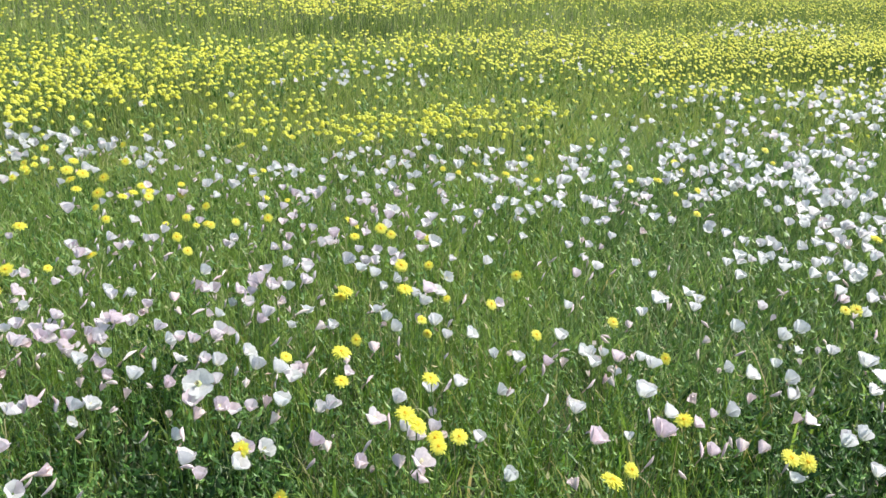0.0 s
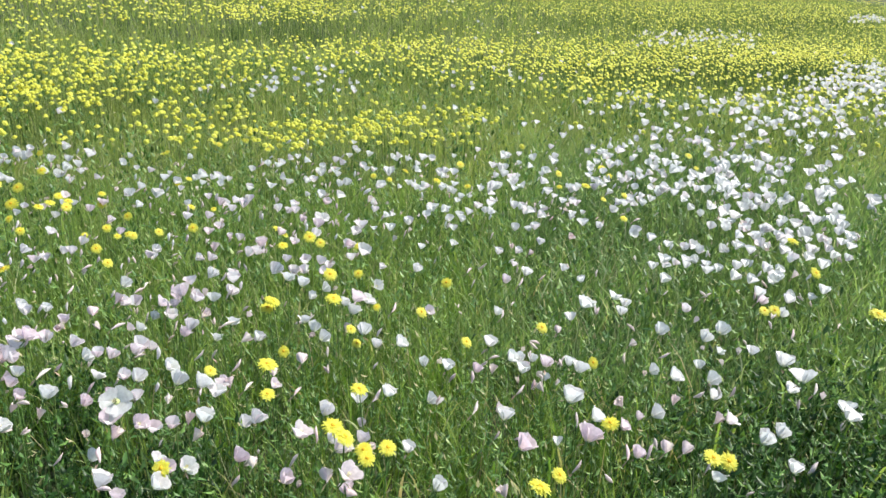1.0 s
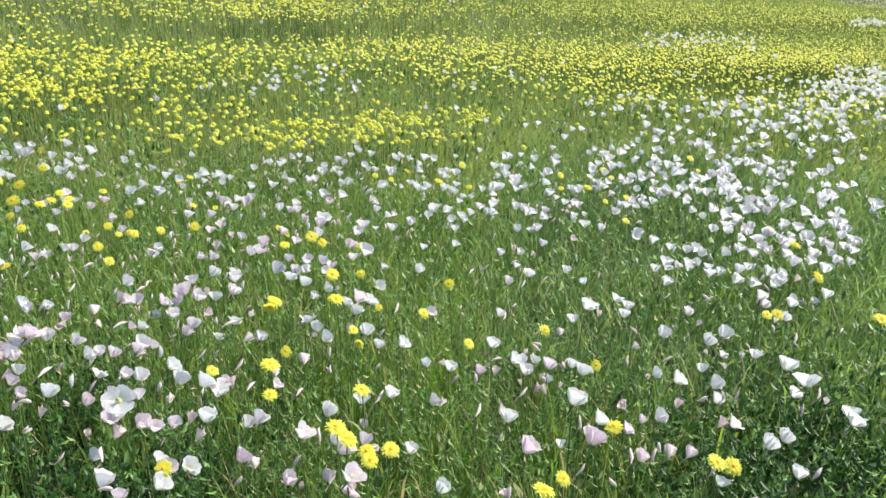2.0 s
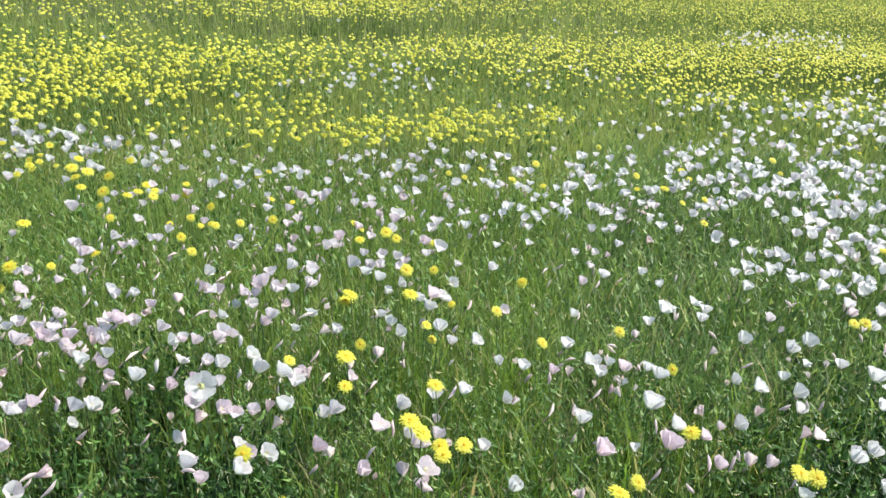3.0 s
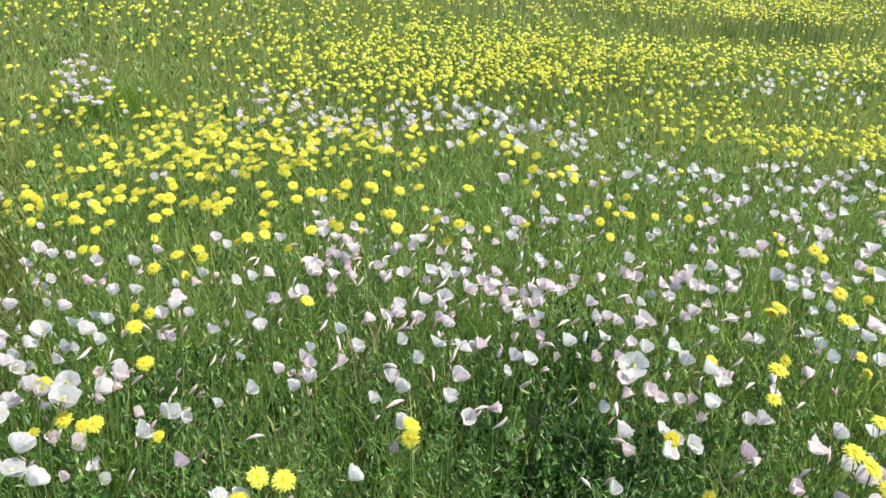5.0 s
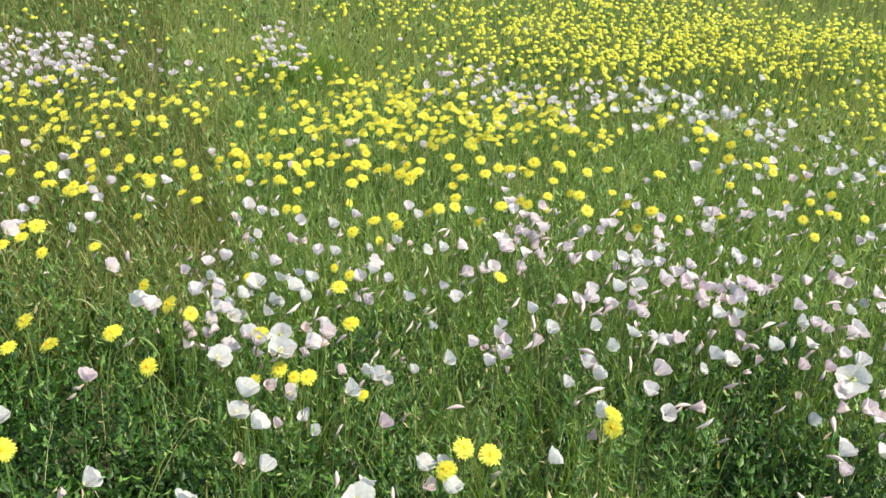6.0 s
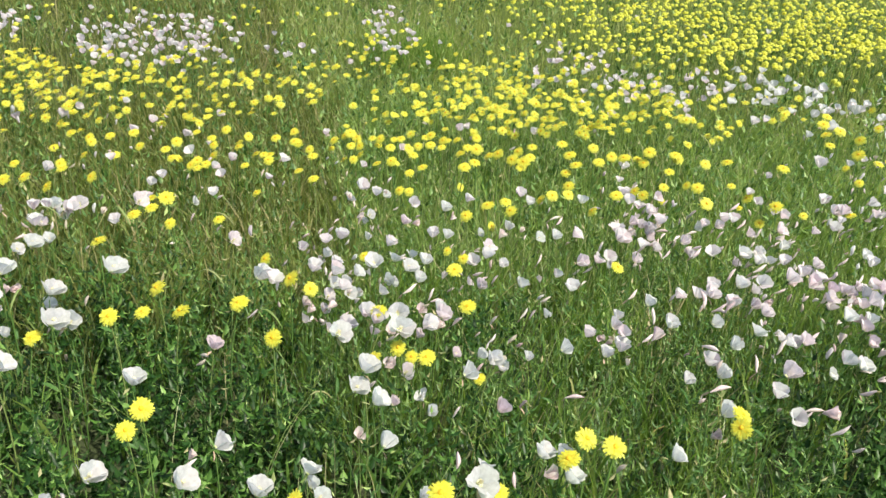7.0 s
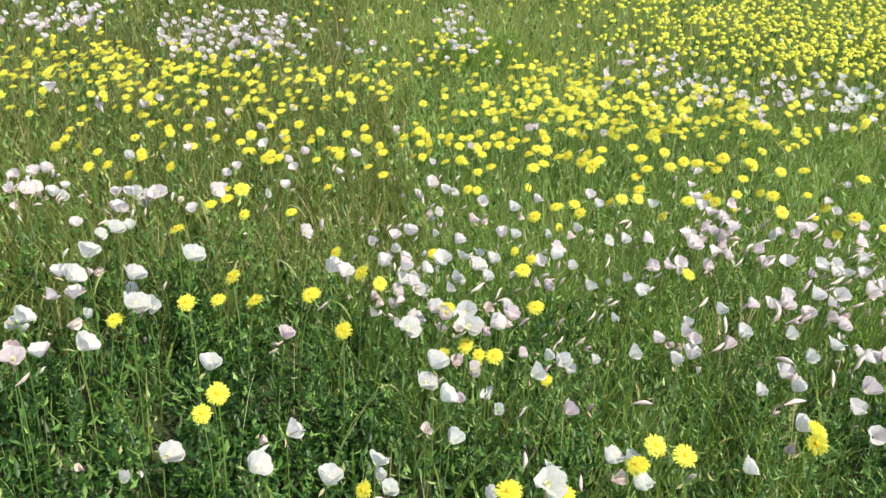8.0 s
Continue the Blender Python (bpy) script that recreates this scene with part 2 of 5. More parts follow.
blades("grass_olive", "olive green meadow grass with dark gaps, dimmed slightly for lens vignetting", np.concatenate([ring(2.0, 4.2, 155, A1, 3300), ring(4.2, 8.5, 157, A1, 1100)]), (0.13, 0.37), (0.0035, 0.008), 3, OLIVE_GRASS)
MIDDLE_GRASS = plant("grass_middle_green", [(0.0, (0.115, 0.215, 0.055)), (0.5, (0.205, 0.315, 0.085)), (0.85, (0.30, 0.40, 0.135)), (0.97, (0.46, 0.46, 0.28))],
                     see_through=0.5, patch=0.5, tint=(0.24, 0.335, 0.10), rough=0.6, sap=SAP)
blades("grass_middle", "green meadow grass between the flowers", ring(2.2, 4.2, 86, 157, 3500), (0.13, 0.38), (0.003, 0.007), 3, MIDDLE_GRASS)
blades("grass_far", "green meadow grass thick with flowers, lightened for haze", np.concatenate([ring(4.2, 8.5, 86, 159, 2300), ring(5.3, 8.5, A0, 88, 2300)]), (0.12, 0.32), (0.004, 0.009), 2, FAR_GRASS)
blades("grass_distant", "yellow-green distant meadow grass, lightened for haze", ring(8.5, 24, A0 - 5, A1, 620), (0.12, 0.28), (0.009, 0.018), 1, FAR_GRASS)
blades("grass_tuft", "dark green tuft of taller grass among the flowers", np.array((-4.05, 2.6)) + rng.normal(0, 0.16, (900, 2)), (0.3, 0.5), (0.004, 0.008), 3, GRASS)
blades("grass_around", "green meadow grass behind the path", np.concatenate([ring(0.02, 0.5, 0, 360, 2500), ring(0.35, 5, A1 - 2, A0 + 362, 1300), ring(5, 7, A1 - 2, A0 + 362, 700), ring(7, 11, A1 - 2, A0 + 362, 300)]), (0.12, 0.34), (0.007, 0.014), 1, GRASS)
blades("grass_stalks", "pale dry grass stalks standing in the meadow", np.concatenate([thinned(ring(0.5, 3.5, A0, A1, 80), 0.8), ring(1.9, 3.6, 125, A1, 110), ring(3.5, 8, A0, A1, 60)]), (0.25, 0.40), (0.002, 0.0035), 4, STRAW, 0.25, 0.3)

PALE_STEM = plant("pale_stem", [(0.0, (0.17, 0.28, 0.08)), (0.6, (0.27, 0.37, 0.13)), (1.0, (0.40, 0.43, 0.24))], see_through=0.3, rough=0.4, gloss=0.4)
blades("grass_fine", "thin pale green flowering stems of fine grass", thinned(ring(0.45, 2.6, A0, A1, 420), 0.5), (0.18, 0.38), (0.0013, 0.0024), 4, PALE_STEM, 0.3, 0.3)


def leafy(name, label, where, leaves, height, size, material, broad=0.11):
    """Upright leafy shoots: small lance-shaped, folded leaves set round each stalk."""
    n = len(where) * leaves
    root = np.repeat(where, leaves, 0)
    k = np.tile(np.arange(leaves), len(where))
    top = np.repeat(height[0] + (height[1] - height[0]) * rng.random(len(where)), leaves)
    turn = k * 2.4 + np.repeat(rng.random(len(where)) * 6.28, leaves) + rng.normal(0, 0.3, n)
    up = top * (0.15 + 0.85 * (k + rng.random(n)) / leaves)
    sway = np.repeat(rng.normal(0, 0.10, (len(where), 2)), leaves, 0)
    base = np.stack([root[:, 0] + sway[:, 0] * up, root[:, 1] + sway[:, 1] * up, land(root[:, 0], root[:, 1]) + up], 1)
    length = (size[0] + (size[1] - size[0]) * rng.random(n)) * (1.15 - 0.5 * up / top)
    rise = rng.normal(0.55, 0.35, n)
    out = np.stack([np.cos(turn) * np.cos(rise), np.sin(turn) * np.cos(rise), np.sin(rise)], 1)
    side = np.stack([-np.sin(turn), np.cos(turn), np.zeros(n)], 1)
    over = np.cross(out, side)
    L, W = length[:, None], (length * (broad + 0.08 * rng.random(n)))[:, None]
    verts = np.stack([base, base + out * L * 0.45 - side * W - over * W * 0.5, base + out * L * 0.5 + over * W * 0.1,
                      base + out * L * 0.45 + side * W - over * W * 0.5, base + out * L + over * L * 0.12], 1).reshape(-1, 3)
    tri = np.array([(0, 1, 2), (0, 2, 3), (1, 4, 2), (2, 4, 3)])
    faces = (np.arange(n)[:, None, None] * 5 + tri[None]).reshape(-1, 3)
    return tagged(new(name, mesh_of(name, verts, faces, [material])), label, "foliage", kind="stuff")


leafy("foliage_near", "dark green lance-shaped leaves of the meadow plants", clumped(thinned(ring(0.35, 2.4, A0, A1, 1250), 0.75), 7.0, 8, 0.5), 18, (0.10, 0.33), (0.012, 0.036), LEAF, 0.07)
leafy("herb_leaves", "clumps of leafy herbs low among the grass, their green darkened for leaf shade", clumped(thickened(ring(0.35, 2.4, A0, A1, 1250)), 6.0, 5, 0.75), 18, (0.05, 0.31), (0.015, 0.044), HERB, 0.15)
leafy("grass_spikelets", "pale seed spikelets of the meadow grass", np.concatenate([thinned(ring(0.4, 3, A0, A1, 150), 0.7), ring(3, 7, A0, A1, 90)]), 2, (0.24, 0.36), (0.016, 0.034), STRAW)
leafy("foliage_middle", "dark green leaves of the meadow plants", ring(2.4, 4.5, A0, A1, 190), 10, (0.18, 0.33), (0.025, 0.055), LEAF)
leafy("foliage_around", "dark green leaves of the meadow plants behind the path", ring(0.35, 5, A1, A0 + 360, 45), 7, (0.14, 0.32), (0.04, 0.07), LEAF)
leafy("foliage_far", "green leaves among the far flowers", ring(4.5, 8, A0, A1, 50), 8, (0.16, 0.32), (0.05, 0.08), LEAF)


# ---- flower pieces ----
def tube(points, radii_, sides=5):
    """A round tube along the points."""
    v, f = [], []
    for p, r in zip(points, radii_):
        for k in range(sides):
            a = k * math.tau / sides
            v.append((p[0] + r * math.cos(a), p[1] + r * math.sin(a), p[2]))
    for i in range(len(points) - 1):
        for k in range(sides):
            a, b = i * sides + k, i * sides + (k + 1) % sides
            f += [(a, b, b + sides), (a, b + sides, a + sides)]
    return v, f


def petal(length, steep, flare, seed, rows=6, cols=7, wide=0.57, hollow=0.10):
    """One broad, notched petal of a four-petalled trumpet, standing round the z axis.
    steep, flare: its rise in degrees at the foot and at the rim; wide: its half width for its length; hollow: how far it cups."""
    dice = random.Random(seed)
    swing, lift, slant = dice.uniform(0, 6), dice.uniform(0.02, 0.055), dice.uniform(-0.10, 0.10)
    v = []
    for i in range(rows):
        for j in range(cols):
            s = 2 * j / (cols - 1) - 1
            u = i / (rows - 1) * (1 - 0.05 * s * s - 0.22 * s ** 4 - 0.05 * max(0, 1 - 3 * abs(s)) + slant * s)
            r, z = 0.0022, 0.0
            for k in range(6):
                e = radians(steep + (flare - steep) * min(1, 1.25 * u * (k + 0.5) / 6))
                r, z = r + length * u / 6 * math.cos(e), z + length * u / 6 * math.sin(e)
            across = s * length * wide * (0.07 + 0.93 * math.sin(min(u, 1) * 1.75) ** 0.8)
            e = radians(flare + (steep - flare) * (1 - u) * 0.5)
            curl = hollow * across * across / (length * wide) + u * u * length * (lift * math.sin(4.2 * s + swing) + dice.uniform(-0.015, 0.015))
            v.append((r - curl * math.sin(e), across, z + curl * math.cos(e)))
    return v, grid_faces(rows, cols)


def spindle(length, thick, seed, sides=6):
    """A closed, twisted bud."""
    dice = random.Random(seed)
    pts, rad = [], []
    for i in range(6):
        u = i / 5
        pts.append((0.0015 * math.sin(4 * u + seed), 0.0015 * math.cos(5 * u + seed), length * u))
        rad.append(thick * (0.22 + 0.95 * math.sin(math.pi * u) ** 1.3 * (0.65 + 0.45 * u)) * dice.uniform(0.85, 1.15))
    rad[-1] = thick * 0.12
    return tube(pts, rad, sides)


def rays(count, r0, r1, rise, width, lift=0.0, phase=0.0):
    """A ring of strap-shaped ray petals with toothed tips."""
    v, f = [], []
    for k in range(count):
        a = (k + phase) * math.tau / count + random.uniform(-0.06, 0.06)
        c, s, e = math.cos(a), math.sin(a), rise + random.uniform(-0.14, 0.14)
        far = r1 * random.uniform(0.84, 1.07)
        n = len(v)
        for u, w in ((0, 0.5), (0, -0.5), (0.65, 0.95), (0.65, -0.95), (1, 0.75), (0.91, 0), (1, -0.75)):
            d = r0 + (far - r0) * u
            out, up = d * math.cos(e), lift + d * math.sin(e) - 0.0025 * u * u
            v.append((out * c - w * width * s, out * s + w * width * c, up))
        f += [(n, n + 1, n + 3), (n, n + 3, n + 2), (n + 2, n + 3, n + 5), (n + 2, n + 5, n + 4), (n + 3, n + 6, n + 5)]
    return v, f


def dome(radius, height, sides=8, lift=0.0):
    v = [(0, 0, height + lift)]
    for q, h in ((0.6, 0.75), (1.0, 0.0)):
        v += [(radius * q * math.cos(k * math.tau / sides), radius * q * math.sin(k * math.tau / sides), lift + height * h) for k in range(sides)]
    f = [(0, 1 + k, 1 + (k + 1) % sides) for k in range(sides)]
    for k in range(sides):
        a, b = 1 + k, 1 + (k + 1) % sides
        f += [(a, a + sides, b + sides), (a, b + sides, b)]
    return v, f


def lance(length, width):
    """One folded lance-shaped leaf along x."""
    v = [(0, 0, 0)]
    for u, w in ((0.3, 0.8), (0.6, 1.0), (0.85, 0.5)):
        z = 0.25 * length * u * (1 - 0.6 * u)
        v += [(length * u, -w * width, z + w * width * 0.4), (length * u, 0, z), (length * u, w * width, z + w * width * 0.4)]
    v.append((length, 0, 0.06 * length))
    f = [(0, 1, 2), (0, 2, 3)]
    for i in (1, 4):
        f += [(i, i + 3, i + 4), (i, i + 4, i + 1), (i + 1, i + 4, i + 5), (i + 1, i + 5, i + 2)]
    f += [(7, 10, 8), (8, 10, 9)]
    return v, f


def part(name, mesh, parent, m=None, label=""):
    ob = new(name, mesh)
    ob.parent = parent
    if m is not None:
        ob.matrix_basis = m
    return tagged(ob, label) if label else ob


TALL_PRIMROSE, TALL_DANDELION, TALL_BUD = 0.345, 0.39, 0.33


def stalk(name, top, sway, r0, r1, material):
    pts = [(sway[0] * math.sin(math.pi * u) * 0.5, sway[1] * math.sin(math.pi * u) * 0.5, -0.02 + (top + 0.02) * u) for u in (0, 0.25, 0.5, 0.75, 1)]
    return mesh_of(name, *tube(pts, [r0 + (r1 - r0) * u for u in (0, 0.25, 0.5, 0.75, 1)]), [material])


LEAF_MESHES = [mesh_of("leaf", *lance(l, w), [LEAF_ONE]) for l, w in ((0.045, 0.0042), (0.035, 0.004), (0.05, 0.0045))]


def leaves_on(stem, count, top):
    for k in range(count):
        part("leaf", LEAF_MESHES[k % 3], stem, pose(0, 0, top * (0.35 + 0.5 * k / count), random.uniform(-20, 20), random.uniform(-45, -5), 137 * k + random.uniform(0, 60)))


def make_primrose(material, steep, flare, lean, length, seed, label, wide=0.57):
    root = new("primrose")
    head = TALL_PRIMROSE - 0.5 * length * math.cos(radians(lean))
    stem = part("stem", stalk("stem", head - 0.012, (random.uniform(-0.03, 0.03), random.uniform(-0.03, 0.03)), 0.0016, 0.0011, STEM), root)
    turn = pose(0, 0, head, 0, lean, 0)
    foot = part("floral_tube", mesh_of("floral_tube", *tube([(0, 0, -0.018), (0, 0, -0.007), (0, 0, 0.002)], (0.0013, 0.0017, 0.0034)), [STEM]), root, turn)
    part("sepal", mesh_of("sepal", *lance(0.020, 0.0026), [CALYX]), foot, pose(0, 0, -0.004, 0, 28, 60 * seed), "reflexed pinkish green sepal")
    for k in range(4):
        me = mesh_of("petal", *petal(length * random.uniform(0.93, 1.07), steep, flare, seed + k, wide=wide), [material])
        part("petal", me, root, turn @ pose(0, 0, 0.0007 * (k % 2), 0, random.uniform(-11, 11), 90 * k + 45 + random.uniform(-10, 10)))
    part("throat", mesh_of("throat", *dome(0.0058, 0.002, 8, 0.003), [THROAT]), root, turn, "yellow-green throat")
    crown = tube([(0, 0, 0.003), (0, 0, 0.009), (0, 0, 0.014), (0, 0, 0.017)], (0.0016, 0.0020, 0.0030, 0.0036), 8)
    jag = [(x, y, z - (0.004 if n >= 24 and n % 2 else 0)) for n, (x, y, z) in enumerate(crown[0])]
    part("stamen_crown", mesh_of("stamen_crown", jag, crown[1], [POLLEN]), root, turn, "cream stamens")
    leaves_on(stem, 2, head)
    return tagged(root, label, "flower", "evening primroses")


def make_dandelion(lean, seed):
    root = new("yellow_dandelion")
    head = TALL_DANDELION - 0.006
    part("stem", stalk("stem", head, (random.uniform(-0.04, 0.04), random.uniform(-0.04, 0.04)), 0.0019, 0.0014, STEM), root)
    turn = pose(0, 0, head, 0, lean, 0)
    part("calyx", mesh_of("calyx", *tube([(0, 0, -0.010), (0, 0, -0.003), (0, 0, 0.003)], (0.0016, 0.0055, 0.006), 8), [STEM]), root, turn)
    part("outer_petals", mesh_of("outer_petals", *merge(rays(32, 0.003, 0.0225, 0.03, 0.0016), rays(30, 0.003, 0.0205, 0.13, 0.0015, 0.001, 0.5)), [YELLOW]), root, turn)
    part("inner_petals", mesh_of("inner_petals", *merge(rays(26, 0.002, 0.0170, 0.22, 0.0013, 0.0015), rays(16, 0.001, 0.0110, 0.36, 0.0010, 0.0025, 0.3)), [DEEP]), root, turn)
    part("disc", mesh_of("disc", *dome(0.0050, 0.0026, 8, 0.0040), [GOLD]), root, turn, "deep gold flower centre")
    return tagged(root, "bright yellow dandelion-like flower head with fringed petals on a bare stem", "flower", "yellow dandelions")


def make_bud(lean, length, thick, seed, spent):
    """A slender folded bud, or a spent bloom with crumpled petals hanging from it."""
    root = new("primrose_bud")
    head = TALL_BUD - 0.4 * length * math.cos(radians(lean))
    stem = part("stem", stalk("stem", head, (random.uniform(-0.03, 0.03), random.uniform(-0.03, 0.03)), 0.0015, 0.001, STEM), root)
    turn = pose(0, 0, head, 0, lean, 0)
    body = part("bud", mesh_of("bud", *spindle(length, thick, seed), [FADED]), root, turn)
    part("sepal", mesh_of("sepal", *lance(length * 0.6, 0.0020), [CALYX]), body, pose(0, 0, 0, 0, 35, 40), "reflexed pinkish green sepal")
    if spent:
        for k in range(3):
            crumpled = mesh_of("withered_petal", *petal(length * 0.85, 72, 60, seed + 11 * k, 4, 5, 0.42, 0.9), [FADED])
            part("withered_petal", crumpled, root, turn @ pose(0, 0, length * 0.1, random.uniform(-14, 14), random.uniform(-15, 15), 20 + 120 * k))
    leaves_on(stem, 2, head)
    return tagged(root, "crumpled pink spent primrose bloom on a slender stem" if spent else "slender folded pinkish primrose bud on a thin stem", "flower bud", "primrose buds")


SHAPES = ((75, 58, 28), (71, 50, 36), (79, 65, 40), (69, 44, 44), (75, 54, 20), (73, 60, 52), (67, 38, 34))
MODELS = {}
for tint, material, words in (("white", WHITE, "white four-petalled evening primrose cup on a slender leafy stem"),
                              ("pale", PALE, "pale pink evening primrose cup on a slender leafy stem"),
                              ("pink", PINK, "rose-pink evening primrose cup with ruffled petals on a leafy stem")):
    MODELS[tint] = [make_primrose(material, a, b, c, 0.0305, 7 * i, words) for i, (a, b, c) in enumerate(SHAPES)]
MODELS["open"] = [make_primrose(WHITE, 40, 8, 50, 0.024, 3, "wide open white evening primrose showing its yellow-green throat", 0.72)]
MODELS["yellow"] = [make_dandelion(lean, i) for i, lean in enumerate((18, 27, 36, 45))]
MODELS["bud"] = [make_bud(lean, l, t, i, False) for i, (lean, l, t) in enumerate(((48, 0.036, 0.0036), (66, 0.038, 0.0040), (36, 0.034, 0.0036), (76, 0.036, 0.0042)))]
MODELS["spent"] = [make_bud(lean, l, t, i, True) for i, (lean, l, t) in enumerate(((52, 0.031, 0.0046), (70, 0.030, 0.0050), (35, 0.032, 0.0044)))]
dice = random.Random(5)
FACE = 46


BLOOMS, FAR_SPOTS = [], []


def plant_one(kind, x, y, size, facing):
    models = MODELS[kind]
    model = models[dice.randrange(len(models))]
    m = pose(x, y, float(land(x, y)), 0, 0, facing) @ Matrix.Diagonal((size, size, 0.5 + 0.5 * size, 1))
    return copy_thing(model, m)


def primrose(tint, x, y, size, facing=None):
    BLOOMS.append((x, y))
    if dice.random() < (0.75 if tint in ("pale", "pink") else 0.1):
        a, d = dice.uniform(0, math.tau), dice.uniform(0.025, 0.055)
        (spent if dice.random() < 0.4 else bud)(x + d * math.cos(a), y + d * math.sin(a), dice.uniform(0.75, 1.0))
    for chance in ((0.3, 0.0) if tint == "white" else (0.8, 0.4)):
        if math.hypot(x, y) > 1.4 and y < -8 * x and dice.random() < chance:
            a, d = dice.uniform(0, math.tau), dice.uniform(0.03, 0.07)
            FAR_SPOTS.append((x + d * math.cos(a), y + d * math.sin(a), dice.uniform(0.8, 1.15)))
    return plant_one(tint, x, y, size, facing + dice.gauss(0, 8) if facing is not None else -75 if tint == "open" else FACE + dice.gauss(0, 32))


def bud(x, y, size):
    return plant_one("bud", x, y, size, FACE + dice.gauss(0, 40))


def spent(x, y, size):
    return plant_one("spent", x, y, size, FACE + dice.gauss(0, 60))


def dandelion(x, y, size):
    return plant_one("yellow", x, y, size, -58 + dice.gauss(0, 28))


def far_primrose(tint, x, y, size):
    BLOOMS.append((x, y))
    FAR_SPOTS.append((x, y, 1.15 * size))
    for chance in ((0.9, 0.7) if x > 0.6 else (0.45,)):
        if dice.random() < chance:
            a, d = dice.uniform(0, math.tau), dice.uniform(0.03, 0.08)
            FAR_SPOTS.append((x + d * math.cos(a), y + d * math.sin(a), dice.uniform(0.85, 1.15)))


def tall_stalk(x, y, tall, heading):
    """A bent, bare grass stem with a drooping seed head."""
    root = new("grass_stem")
    pts = [(tall * (0.04 * u + 0.30 * u ** 3), 0.0, tall * (u - 0.10 * u ** 3) - 0.02) for u in (0, 0.2, 0.4, 0.6, 0.8, 1)]
    part("stem", mesh_of("stem", *tube(pts, (0.0015, 0.0014, 0.0013, 0.0012, 0.001, 0.0008), 4), [REED]), root)
    tip = pts[-1]
    ear = [(tip[0] + 0.05 * u, 0.0, tip[2] + 0.018 * u - 0.05 * u * u) for u in (0, 0.25, 0.5, 0.75, 1)]
    part("seed_head", mesh_of("seed_head", *tube(ear, (0.001, 0.003, 0.0034, 0.0026, 0.0006), 5), [REED]), root, label="drooping pale seed head")
    root.matrix_basis = pose(x, y, float(land(x, y)), 0, 0, heading)
    return tagged(root, "tall bent pale green grass stem with a seed head", "grass stem", "tall grass stems")


REED = plant("reed", [(0.0, (0.15, 0.23, 0.06)), (0.6, (0.20, 0.27, 0.09)), (1.0, (0.26, 0.28, 0.12))], "object", 0.25, 0.5)
tall_stalk(-1.95, 0.35, 0.56, 20)
tall_stalk(-2.02, 0.12, 0.50, 75)
tall_stalk(-1.78, 0.30, 0.44, -40)
tall_stalk(-1.93, 0.52, 0.47, 60)
tall_stalk(-1.12, 0.47, 0.36, 100)
tall_stalk(-1.52, 0.52, 0.42, 35)
tall_stalk(-1.60, 0.60, 0.40, 150)
tall_stalk(-1.72, 0.45, 0.43, 45)
tall_stalk(-0.38, 2.15, 0.42, 20)
tall_stalk(0.55, 2.75, 0.42, 160)
tall_stalk(0.14, 2.30, 0.40, 70)
tall_stalk(-0.14, 1.75, 0.40, -20)

# ---- single flowers near the path ----
primrose("white", -0.740, 0.668, 1.15, 344)
primrose("white", -0.901, 0.394, 0.99, 89)
primrose("white", -0.968, 0.301, 1.01, 49)
primrose("white", -0.897, 0.487, 0.72)
primrose("white", -1.045, 0.193, 1.00, 67)
primrose("white", -0.943, 0.492, 0.82, 89)
primrose("white", -0.714, 0.826, 0.92, 67)
primrose("white", -0.841, 0.639, 0.60)
primrose("white", -1.045, 0.383, 0.93, 67)
primrose("white", -0.928, 0.618, 0.89, 89)
primrose("white", -0.956, 0.504, 0.57)
primrose("white", -0.787, 0.831, 0.90, 67)
primrose("white", -0.833, 0.752, 0.71, 89)
primrose("white", -0.771, 0.863, 0.86)
primrose("white", -1.116, 0.139, 0.55)
primrose("white", -1.027, 0.655, 0.99, 67)
primrose("pale", 0.042, 1.478, 1.10)
primrose("white", -0.680, 1.030, 0.85, 67)
primrose("white", -1.088, 0.669, 1.17, 67)
primrose("white", -1.087, 0.648, 0.97)
primrose("pink", -0.936, 0.861, 0.82, 89)
primrose("white", 0.194, 1.527, 0.83)
primrose("pink", 0.038, 1.511, 0.78)
primrose("white", -1.266, 0.313, 1.04, 67)
primrose("white", -0.329, 1.323, 0.73)
primrose("white", -1.029, 0.774, 0.63)
primrose("white", -1.026, 0.845, 1.00, 67)
primrose("pink", 0.342, 1.601, 1.11)
primrose("pink", 0.462, 1.609, 1.22)
primrose("pink", -1.103, 0.741, 0.55)
primrose("white", -0.705, 1.185, 0.98, 67)
primrose("white", -1.079, 0.795, 0.60, 239)
primrose("white", -1.382, 0.118, 1.14, 89)
primrose("white", -1.048, 0.922, 0.99)
primrose("white", -0.293, 1.455, 0.93)
primrose("white", -1.181, 0.795, 1.21, 344)
primrose("white", 0.694, 1.601, 0.83)
primrose("white", -1.247, 0.696, 1.11)
primrose("pale", -1.149, 0.793, 0.72)
primrose("pink", -0.083, 1.521, 0.84)
primrose("pale", 0.007, 1.561, 1.11)
primrose("pale", -0.360, 1.446, 0.78)
primrose("white", 0.434, 1.737, 1.30, 37)
primrose("white", 0.122, 1.675, 0.74)
primrose("pink", 0.565, 1.679, 0.79, 37)
primrose("pink", -0.182, 1.557, 0.91)
primrose("pink", -1.373, 0.490, 0.86)
primrose("white", -0.272, 1.537, 0.86)
primrose("white", -1.079, 0.981, 0.69)
primrose("pale", -0.078, 1.609, 1.09)
primrose("white", 0.309, 1.750, 0.98)
primrose("white", 0.845, 1.647, 0.81, 37)
primrose("white", -1.491, 0.225, 1.22, 49)
primrose("white", 0.487, 1.757, 0.99, 15)
